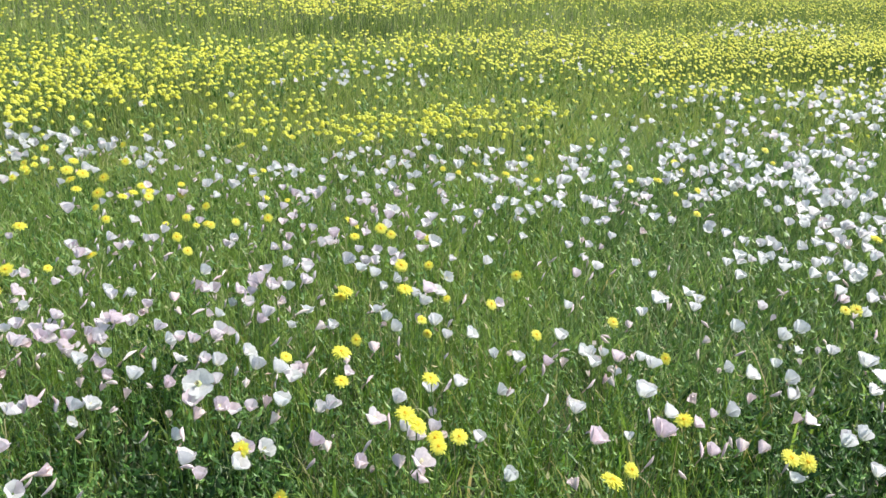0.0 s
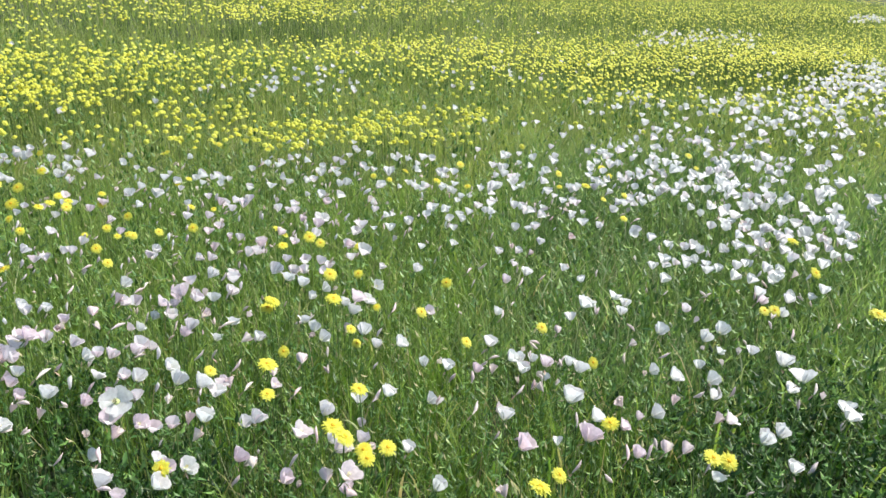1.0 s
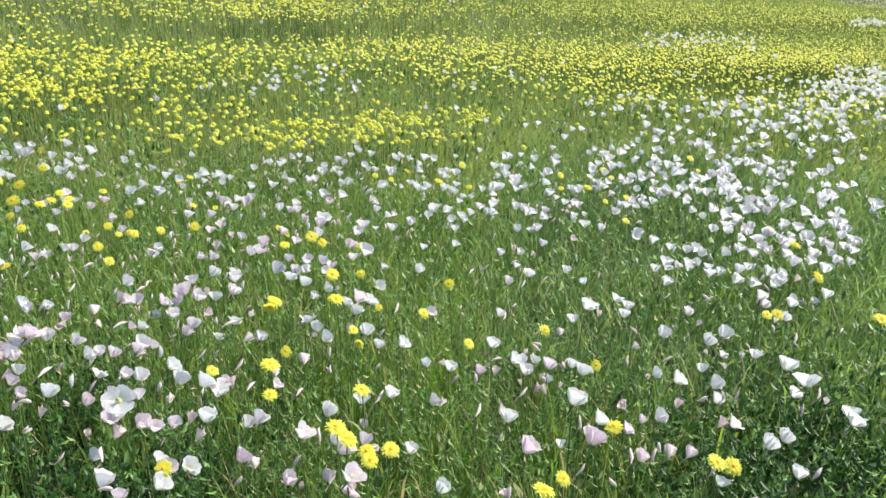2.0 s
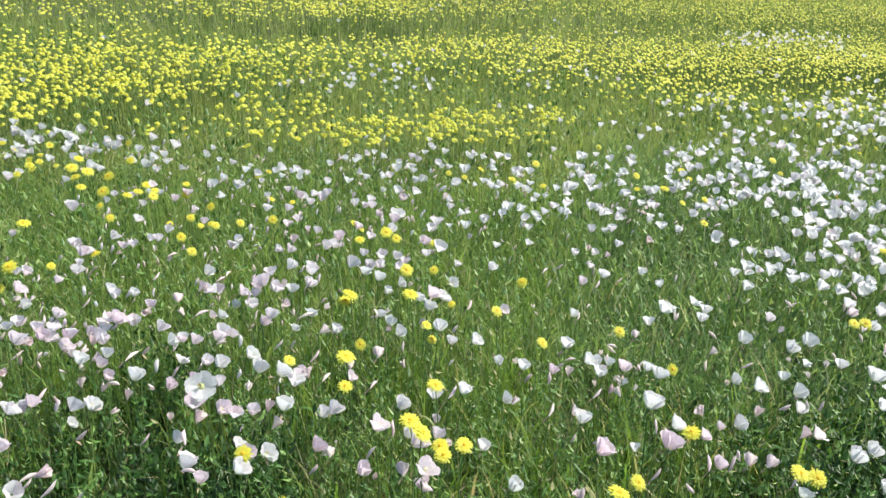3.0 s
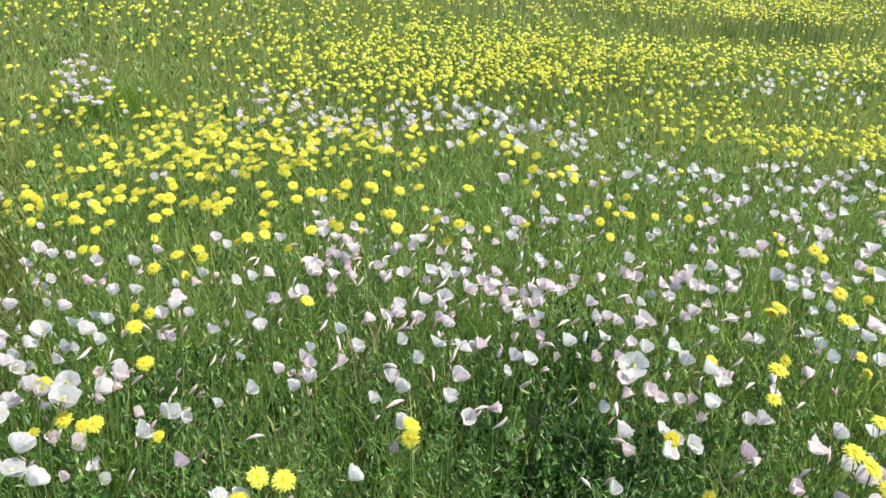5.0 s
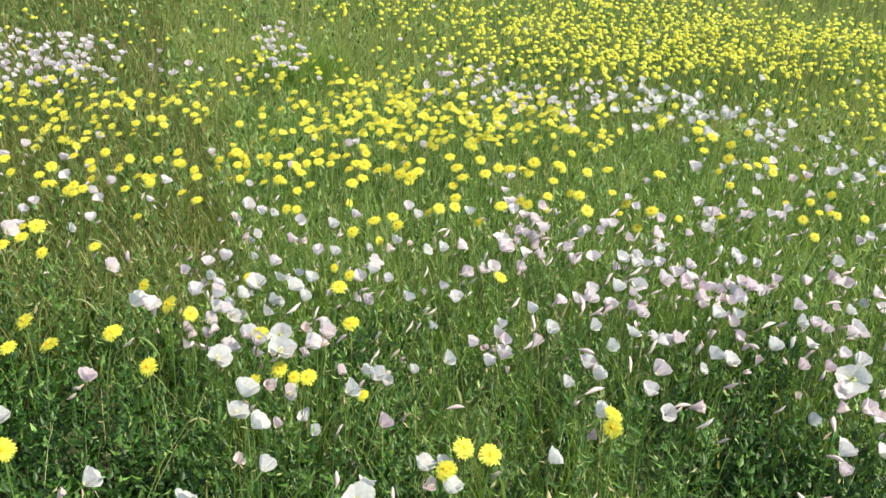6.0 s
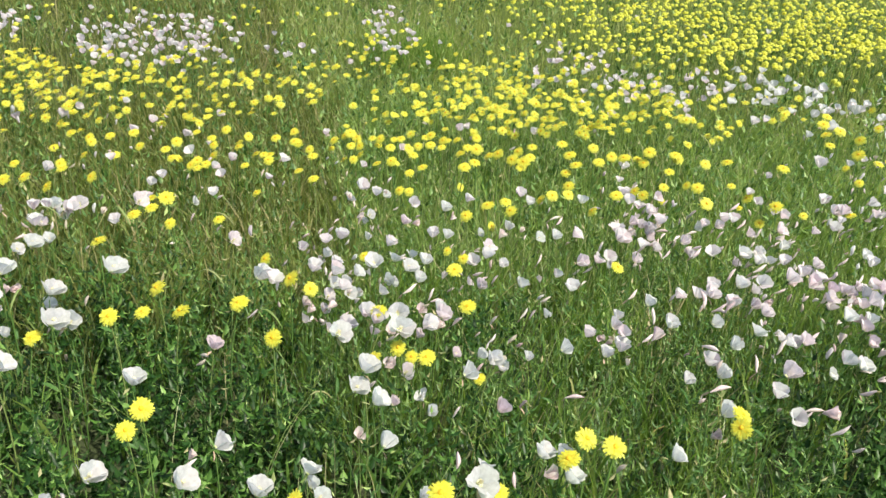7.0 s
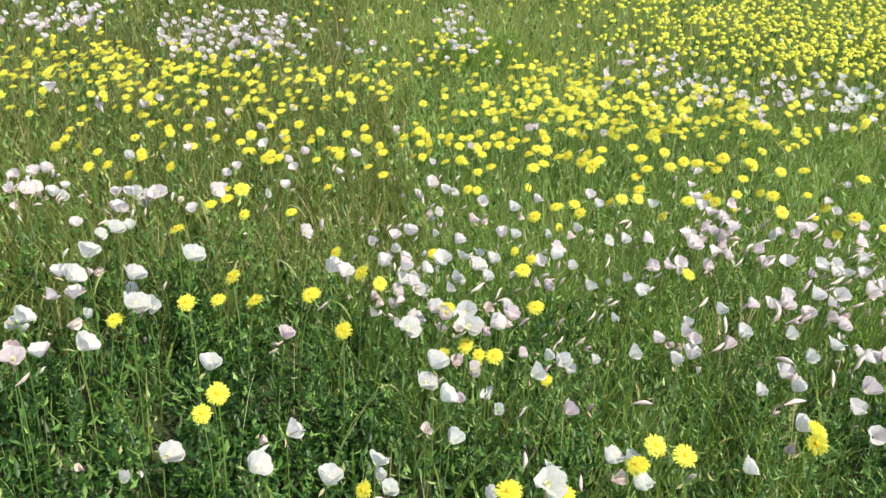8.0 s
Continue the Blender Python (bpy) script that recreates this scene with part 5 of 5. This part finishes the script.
far_primrose("white", 1.460, 4.677, 1.35)
far_primrose("white", 1.621, 4.638, 1.23)
far_primrose("white", 1.630, 4.744, 1.35)
far_primrose("white", 1.451, 4.827, 1.35)
far_primrose("white", 0.904, 4.953, 0.95)
far_primrose("white", 1.342, 4.880, 1.35)
far_primrose("white", 1.144, 4.940, 0.96)
far_primrose("white", 1.063, 4.967, 1.28)
far_primrose("white", 2.084, 4.799, 1.14)
far_primrose("white", 2.035, 4.821, 1.31)
far_primrose("white", 1.862, 4.916, 0.82)
far_primrose("white", 1.531, 5.041, 0.99)
far_primrose("white", 0.562, 5.199, 1.16)
far_primrose("white", 1.637, 5.118, 1.18)
far_primrose("white", 1.366, 5.188, 1.18)
far_primrose("white", 1.407, 5.199, 1.19)
far_primrose("white", 1.711, 5.135, 1.35)
far_primrose("white", 0.323, 5.384, 1.03)
far_primrose("white", 1.982, 5.107, 1.35)
far_primrose("white", 1.900, 5.143, 1.35)
far_primrose("white", 1.321, 5.302, 1.03)
far_primrose("white", 0.616, 5.404, 1.03)
far_primrose("white", 1.151, 5.343, 1.35)
far_primrose("white", 1.070, 5.373, 1.35)
far_primrose("white", 2.143, 5.174, 1.35)
far_primrose("white", 1.278, 5.439, 1.23)
far_primrose("white", 2.109, 5.257, 1.35)
far_primrose("white", 1.699, 5.405, 1.25)
far_primrose("white", 2.124, 5.447, 1.10)
far_primrose("white", 2.003, 5.538, 1.30)
far_primrose("white", 2.285, 5.441, 1.35)
far_primrose("white", 2.359, 5.554, 1.35)
far_primrose("white", 1.931, 5.703, 1.33)
far_primrose("white", 1.912, 5.761, 1.34)
far_primrose("white", -2.195, 0.988, 0.60)
far_primrose("white", -2.232, 0.957, 0.60)
far_primrose("white", -2.350, 0.671, 0.76)
far_primrose("white", -2.195, 1.164, 0.60)
far_primrose("white", -2.473, 0.180, 0.94)
far_primrose("white", -2.480, 0.072, 0.86)
far_primrose("white", -2.471, 0.513, 0.70)
far_primrose("white", -2.497, 0.561, 0.71)
far_primrose("white", -2.611, 0.438, 0.60)
far_primrose("white", -2.684, 0.669, 0.76)
far_primrose("white", -2.532, 1.297, 0.68)
far_primrose("white", -2.709, 0.935, 0.60)
far_primrose("white", -2.826, 0.776, 0.80)
far_primrose("white", -2.817, 0.886, 0.81)
far_primrose("white", -2.269, 2.033, 0.62)
far_primrose("white", -3.085, 0.371, 1.30)
far_primrose("white", -3.081, 0.531, 0.96)
far_primrose("white", -3.102, 0.753, 0.65)
far_primrose("white", -2.331, 2.420, 0.79)
far_primrose("white", -3.398, 0.243, 1.27)

# ---- drifts of flowers farther off ----
SPOTS = {"yellow": [], "white": []}


def drift(kind, centre, across, along, density):
    """Scatters flowers over a soft-edged oval; density: flowers a square metre."""
    n = int(math.pi * abs(across[0] * along[1] - across[1] * along[0]) * density * (1.9 if kind == "yellow" else 2.0))
    r, a = np.sqrt(rng.random(n)) * (1 + rng.normal(0, 0.12, n)), rng.random(n) * math.tau
    u, v = (r * np.cos(a))[:, None], (r * np.sin(a))[:, None]
    SPOTS[kind].append(np.array(centre) + u * np.array(across) + v * np.array(along))


drift("yellow", (-3.16, 4.74), (0.62, 0.91), (-0.57, 0.75), 95)
drift("yellow", (-2.40, 5.06), (0.30, 0.41), (-0.34, 0.61), 60)
drift("yellow", (-3.99, 3.92), (0.62, 0.99), (-0.33, 0.30), 60)
drift("yellow", (-2.49, 2.42), (0.40, 0.43), (-0.43, 0.36), 60)
drift("yellow", (-2.33, 2.03), (0.20, 0.20), (-0.29, 0.22), 60)
drift("yellow", (-0.45, 4.85), (0.58, 0.60), (-0.05, 0.30), 190)
drift("yellow", (-1.51, 4.60), (0.21, 0.25), (-0.14, 0.35), 70)
drift("yellow", (-1.76, 7.06), (1.41, 1.99), (-0.16, 0.53), 75)
drift("yellow", (-1.53, 4.33), (0.45, 0.52), (-0.25, 0.57), 30)
drift("yellow", (-0.95, 5.68), (0.86, 1.01), (-0.22, 0.92), 22)
drift("yellow", (-2.12, 9.18), (1.27, 2.02), (-0.16, 0.57), 45)
drift("yellow", (-3.77, 6.20), (1.36, 2.35), (-0.19, 0.28), 25)
drift("yellow", (-2.94, 2.33), (0.21, 0.25), (-0.31, 0.22), 20)
drift("yellow", (-4.46, 3.29), (0.16, 0.26), (-0.37, 0.25), 20)
drift("yellow", (2.77, 10.37), (2.23, 1.16), (0.39, 1.69), 55)
drift("yellow", (3.89, 15.27), (3.51, 2.81), (0.36, 1.58), 60)
drift("yellow", (1.08, 6.82), (0.69, 0.28), (0.08, 0.74), 40)
drift("yellow", (-2.47, 5.56), (0.73, 0.53), (-0.41, 0.80), 60)
drift("yellow", (-2.28, 9.29), (0.48, 0.56), (-0.17, 0.59), 110)
drift("yellow", (-3.04, 8.18), (0.58, 0.68), (-0.16, 0.39), 40)
drift("yellow", (-0.63, 4.60), (0.70, 0.26), (-0.06, 0.29), 80)
drift("yellow", (0.41, 8.44), (1.40, 0.92), (0.00, 1.11), 45)
drift("yellow", (1.48, 8.12), (1.12, 0.55), (0.11, 0.85), 40)
drift("yellow", (1.65, 9.39), (2.92, 1.64), (0.13, 0.94), 70)
drift("yellow", (3.60, 10.29), (1.11, 0.47), (0.37, 1.19), 90)
drift("yellow", (-3.08, 6.77), (0.80, 0.81), (-0.22, 0.44), 35)
drift("yellow", (-2.32, 9.02), (2.36, 2.64), (-0.17, 0.56), 45)
drift("yellow", (-2.18, 2.18), (0.29, 0.91), (-0.41, 0.37), 105)
drift("yellow", (-2.58, 2.03), (0.13, 0.42), (-0.40, 0.29), 45)
drift("yellow", (-3.30, 4.21), (0.30, 0.92), (-0.62, 0.71), 90)
drift("yellow", (-2.70, 4.04), (0.13, 0.39), (-0.31, 0.42), 70)
drift("yellow", (-3.30, 0.67), (0.17, 0.69), (-0.51, 0.11), 80)
drift("yellow", (-3.79, 0.31), (0.07, 0.32), (-0.45, 0.04), 100)
drift("yellow", (-3.48, 0.60), (0.12, 0.53), (-0.41, 0.07), 40)
drift("yellow", (-2.52, 0.59), (0.17, 0.58), (-0.29, 0.07), 20)
drift("yellow", (-3.21, 1.62), (0.10, 0.37), (-0.35, 0.17), 22)
drift("yellow", (-1.72, 2.27), (0.17, 0.49), (-0.21, 0.24), 36)
drift("yellow", (-3.28, 2.60), (0.21, 0.73), (-0.46, 0.34), 25)
drift("yellow", (-2.95, 0.95), (0.20, 0.75), (-0.62, 0.12), 26)
drift("yellow", (-3.1, 1.9), (0.2, 0.5), (-0.5, 0.25), 18)
drift("white", (1.23, 4.20), (0.52, 0.07), (0.14, 0.66), 100)
drift("white", (1.47, 3.55), (0.27, 0.02), (0.15, 0.48), 75)
drift("white", (2.06, 5.19), (0.50, 0.06), (0.38, 1.15), 30)
drift("white", (2.86, 7.22), (0.62, 0.13), (0.48, 1.39), 36)
drift("white", (3.68, 8.82), (0.36, 0.09), (0.46, 1.23), 60)
drift("white", (2.20, 6.48), (0.65, 0.15), (0.18, 0.64), 26)
drift("white", (1.44, 6.38), (0.78, 0.25), (0.07, 0.41), 25)
drift("white", (-0.11, 3.72), (0.73, 0.17), (-0.08, 0.60), 58)
drift("white", (0.39, 4.00), (0.47, 0.10), (0.00, 0.42), 40)
drift("white", (-0.74, 3.70), (0.71, 0.21), (-0.09, 0.29), 38)
drift("white", (-1.21, 6.13), (0.51, 0.32), (-0.14, 0.52), 30)
drift("white", (-0.06, 7.09), (0.46, 0.27), (-0.04, 0.57), 14)
drift("white", (2.49, 11.36), (1.00, 0.68), (0.16, 0.86), 25)
drift("white", (-1.62, 3.50), (0.32, 0.11), (-0.12, 0.21), 35)
drift("white", (6.61, 16.39), (0.52, 0.31), (0.25, 0.66), 60)
drift("white", (-3.01, 3.15), (0.14, 0.18), (-0.22, 0.20), 50)
drift("white", (-2.36, 3.39), (0.28, 0.33), (-0.13, 0.16), 80)
drift("white", (-1.57, 3.55), (0.17, 0.19), (-0.13, 0.24), 60)
drift("white", (-1.95, 3.60), (0.12, 0.13), (-0.10, 0.15), 30)
drift("white", (-2.49, 2.90), (0.13, 0.15), (-0.18, 0.18), 20)
drift("white", (-1.43, 6.00), (0.45, 0.58), (-0.12, 0.40), 15)
drift("white", (-3.94, 2.39), (0.16, 0.25), (-0.54, 0.31), 30)
drift("white", (-4.24, 1.15), (0.09, 0.39), (-0.51, 0.14), 150)
drift("white", (-4.76, 0.38), (0.05, 0.29), (-0.30, 0.03), 150)
drift("white", (-3.77, 1.70), (0.05, 0.19), (-0.27, 0.12), 25)
drift("white", (-4.02, 2.51), (0.07, 0.26), (-0.41, 0.24), 60)
drift("white", (-3.04, 2.96), (0.08, 0.27), (-0.35, 0.31), 50)
drift("white", (-2.54, 3.21), (0.18, 0.56), (-0.25, 0.28), 55)
drift("white", (-4.08, 1.34), (0.04, 0.17), (-0.58, 0.19), 30)
drift("white", (-2.95, 0.32), (0.09, 0.35), (-0.21, 0.03), 5)
drift("white", (-2.25, 0.78), (0.20, 0.64), (-0.20, 0.07), 6)
drift("white", (-1.97, 2.88), (0.09, 0.29), (-0.21, 0.27), 15)
SPOTS["yellow"].append(ring(2.2, 24, A0, A1, 16))
SPOTS["yellow"].append(ring(6.0, 24, A0, A1, 85))
SPOTS["white"].append(ring(2.2, 12, A0, A1, 2))
SPOTS["yellow"].append(ring(0.9, 9, A1, A0 + 360, 13))
SPOTS["white"].append(ring(0.9, 9, A1, A0 + 360, 11))


# stretches of plain grass: centre, half length, half depth, the way the length runs, and how bare
GAPS = ((-2.43, 7.59, 2.53, 0.48, 0.713, 0.701, 1.20),
        (-0.28, 10.48, 2.04, 0.37, 0.718, 0.696, 0.90),
        (-0.79, 5.92, 1.07, 0.64, 0.880, 0.474, 0.60),
        (-3.99, 2.90, 0.24, 0.59, 0.559, 0.829, 0.95),
        (-3.81, 2.63, 0.13, 0.56, 0.265, 0.964, 0.95),
        (1.23, 5.32, 0.22, 0.42, 0.972, 0.234, 0.90),
        (-1.81, 2.77, 0.26, 0.32, 0.321, 0.947, 0.70))


def beyond(p, reach_=(3.6, 3.69, 3.12, 2.75)):
    """Keeps the points outside the stretch where every flower is set singly, and thins them in clumps."""
    d = p - np.array((0.1, 0.15))
    bearing, far = np.degrees(np.arctan2(d[:, 1], d[:, 0])) % 360, np.hypot(d[:, 0], d[:, 1])
    limit = np.where(bearing < 148, 4.1 - (bearing - 64) * 0.0148, 2.35)
    limit = np.where(bearing < 73, np.minimum(limit, 3.5), limit)
    limit = np.maximum(limit, np.interp(bearing, (58, 67, 96, 122, 126, 153, 182), (*reach_, 2.75, 2.36, 2.46)))
    limit = np.where((bearing < 58) | (bearing > 192), 0.8, limit)
    bare = sum(w * np.exp(-(((p[:, 0] - x) * c + (p[:, 1] - y) * q) / a) ** 2 - ((-(p[:, 0] - x) * q + (p[:, 1] - y) * c) / b) ** 2) for x, y, a, b, c, q, w in GAPS)
    clump = np.array([noise.noise((x * 2.3, y * 2.3, 4)) + 0.6 * noise.noise((x * 7, y * 7, 9)) for x, y in p])
    return p[(far > limit) & (rng.random(len(p)) < (0.95 + 0.6 * clump) * (1 - np.clip(bare, 0, 0.96)))]


def turned(n, lean, heading):
    """Rotation matrices that lean by so many radians towards a heading and spin about their own axis."""
    s = rng.random(n) * math.tau
    cs, ss, cl, sl, ch, sh = np.cos(s), np.sin(s), np.cos(lean), np.sin(lean), np.cos(heading), np.sin(heading)
    zero, one = np.zeros(n), np.ones(n)
    spin = np.stack([cs, -ss, zero, ss, cs, zero, zero, zero, one], 1).reshape(n, 3, 3)
    tip = np.stack([cl, zero, sl, zero, one, zero, -sl, zero, cl], 1).reshape(n, 3, 3)
    head = np.stack([ch, -sh, zero, sh, ch, zero, zero, zero, one], 1).reshape(n, 3, 3)
    return head @ tip @ spin


def stamp(shape, at, turn, size):
    v, f = np.asarray(shape[0], dtype=float), np.asarray(shape[1], dtype=int)
    verts = np.einsum("nij,vj->nvi", turn, v) * size[:, None, None] + at[:, None, :]
    return verts.reshape(-1, 3), (np.arange(len(at))[:, None, None] * len(v) + f[None]).reshape(-1, 3)


def stems_for(at, ground):
    n = len(at)
    a = rng.random(n) * math.tau
    d = np.stack([np.cos(a), np.sin(a), np.zeros(n)], 1) * 0.0016
    foot = np.stack([at[:, 0] + rng.normal(0, 0.015, n), at[:, 1] + rng.normal(0, 0.015, n), ground], 1)
    verts = np.stack([foot - 1.3 * d, foot + 1.3 * d, at], 1).reshape(-1, 3)
    return verts, np.arange(3 * n).reshape(-1, 3)


def scatter(name, label, points, tall, shapes, materials, lean, heading, spread, sizes=None):
    n = len(points)
    ground = land(points[:, 0], points[:, 1])
    size = 0.82 + 0.36 * rng.random(n) if sizes is None else sizes
    at = np.stack([points[:, 0], points[:, 1], ground + tall * (0.88 + 0.24 * rng.random(n))], 1)
    turn = turned(n, np.abs(rng.normal(lean, 0.25, n)), heading + rng.normal(0, spread, n))
    pick = rng.integers(0, len(shapes), n)
    pieces, slots = [], []
    for i, layers in enumerate(shapes):
        k = pick == i
        for slot, shape in layers:
            pieces.append(stamp(shape, at[k], turn[k], size[k]))
            slots.append(np.full(len(pieces[-1][1]), slot))
    pieces.append(stems_for(at, ground))
    slots.append(np.full(len(pieces[-1][1]), len(materials) - 1))
    v, f = merge(*pieces)
    return tagged(new(name, mesh_of(name, v, f, materials, np.concatenate(slots))), label, "flowers", kind="stuff")


def cup(steep, flare, rows, cols):
    """The four petals of a flower farther off, in one piece."""
    out = []
    for k in range(4):
        v, f = petal(0.029, steep + 6 * (k % 2), flare - 8 * (k % 3), k, rows, cols)
        a = k * math.pi / 2
        out.append(([(x * math.cos(a) - y * math.sin(a), x * math.sin(a) + y * math.cos(a), z - 0.012) for x, y, z in v], f))
    return merge(*out)


SHOOT = plant("far_stem", [(0.0, (0.06, 0.13, 0.03)), (1.0, (0.14, 0.21, 0.06))], see_through=0.2)
WHITE_FROM, YELLOW_FROM = (5.6, 6.0, 4.5, 4.4), (4.6, 5.0, 4.0, 3.92)
white = beyond(np.concatenate(SPOTS["white"]), WHITE_FROM)
yellow = beyond(np.concatenate(SPOTS["yellow"]), YELLOW_FROM)
folded = spindle(0.026, 0.005, 2, 5)
cups = [[(0, cup(a, b, 4, 5))] for a, b in ((76, 62), (71, 50), (79, 68), (74, 56), (72, 64), (70, 46))] + [[(0, folded)]]
near_head = [[(0, merge(rays(14, 0.002, 0.0205, 0.18, 0.0026), rays(10, 0.002, 0.0155, 0.5, 0.0024, 0.001))), (1, dome(0.0045, 0.003, 6, 0.006))] for _ in range(3)]
far_head = [[(0, ([(0, 0, 0.009)] + [(0.0195 * math.cos(k * math.tau / 5), 0.0195 * math.sin(k * math.tau / 5), -0.003) for k in range(5)],
                  [(0, 1 + k, 1 + (k + 1) % 5) for k in range(5)]))]]
spots = np.array(FAR_SPOTS).reshape(-1, 3)
white_all = np.concatenate([spots[:, :2], white])
side = np.degrees(np.arctan2(white[:, 1] - 0.15, white[:, 0] - 0.1)) % 360
white_size = np.concatenate([spots[:, 2], np.where(side < 84, 1.22, np.where(side < 128, 1.0, 0.74)) + 0.26 * rng.random(len(white))])
reach = np.hypot(white_all[:, 0], white_all[:, 1])
heading = np.degrees(np.arctan2(white_all[:, 1] - 0.15, white_all[:, 0] - 0.1)) % 360
rosy = (heading > 128) | (heading > 96) & (reach < 3.4)
low_cups = [[(0, cup(a, b, 3, 3))] for a, b in ((76, 60), (70, 48))] + [[(0, folded)]]
for name, label, keep, shapes, petals in (
        ("primrose_drift", "white evening primroses standing in a thick drift", ~rosy & (reach < 5.5), cups, DRIFT),
        ("pink_primrose_drift", "pale mauve-pink evening primroses and buds in loose drifts", rosy, cups + [[(0, folded)]], MAUVE),
        ("primrose_field", "distant white primroses in loose drifts", ~rosy & (reach >= 5.5), low_cups, DRIFT)):
    scatter(name, label, white_all[keep], 0.345, shapes, [petals, SHOOT], 0.45, radians(30), 0.8, white_size[keep])
# folded buds and spent blooms stand round the open flowers
SPENT = plant("petal_spent", [(0.0, (0.72, 0.70, 0.66)), (0.5, (0.71, 0.61, 0.60)), (0.8, (0.58, 0.54, 0.42)), (1.0, (0.60, 0.45, 0.46))], see_through=0.45, rough=0.6)
near_buds = np.repeat(np.array(BLOOMS), 2, 0)
near_buds = near_buds[rng.random(len(near_buds)) < np.clip(0.24 * np.hypot(near_buds[:, 0], near_buds[:, 1]) - 0.1, 0.18, 0.6) * np.where(near_buds[:, 1] < -8 * near_buds[:, 0], 1.5, 0.8)]
near_buds = near_buds + rng.normal(0, 0.055, near_buds.shape)
wilted = [[(0, spindle(0.03, 0.0045, k, 4))] for k in range(2)] + [[(0, merge(spindle(0.026, 0.004, 5, 4), petal(0.026, 70, 55, 4, 3, 4, 0.4)))]]
scatter("primrose_buds", "folded pinkish primrose buds and spent blooms between the open flowers", near_buds, 0.315, wilted, [SPENT, SHOOT], 0.7, radians(FACE), 1.4, 0.55 + 0.4 * rng.random(len(near_buds)))
bearing = np.degrees(np.arctan2(yellow[:, 1] - 0.15, yellow[:, 0] - 0.1)) % 360
order = np.argsort(np.hypot(yellow[:, 0], yellow[:, 1]) + 99 * ((bearing < 58) | (bearing > 192)))
for x, y in yellow[order[:95]]:
    dandelion(float(x), float(y), dice.uniform(0.70, 0.92))
yellow = yellow[order[95:]]
away = np.hypot(yellow[:, 0], yellow[:, 1])
middle_head = [[(0, merge(rays(11, 0.002, 0.019, 0.2, 0.003), dome(0.0135, 0.010, 7, 0.002)))] for _ in range(2)]
for name, label, near, far, shapes, materials in (
        ("dandelion_drift", "bright yellow dandelion-like flowers standing in drifts", 0, 4.2, near_head, [YELLOW, GOLD, SHOOT]),
        ("dandelion_band", "bright yellow flowers crowding a band of the meadow", 4.2, 6.5, middle_head, [YELLOW, SHOOT]),
        ("dandelion_field", "distant yellow flowers speckling the rising meadow", 6.5, 99, far_head, [YELLOW, SHOOT])):
    pick = yellow[(away >= near) & (away < far)]
    size = (0.82 + 0.36 * rng.random(len(pick))) * np.clip(1.3 - 0.06 * np.hypot(pick[:, 0], pick[:, 1]), 0.76, 0.98)
    scatter(name, label, pick, 0.38, shapes, materials, 0.56, radians(-58), 0.6, 0.86 * size)
for kind in MODELS:
    for model in MODELS[kind]:
        for o in (*model.children_recursive, model):
            bpy.data.objects.remove(o)
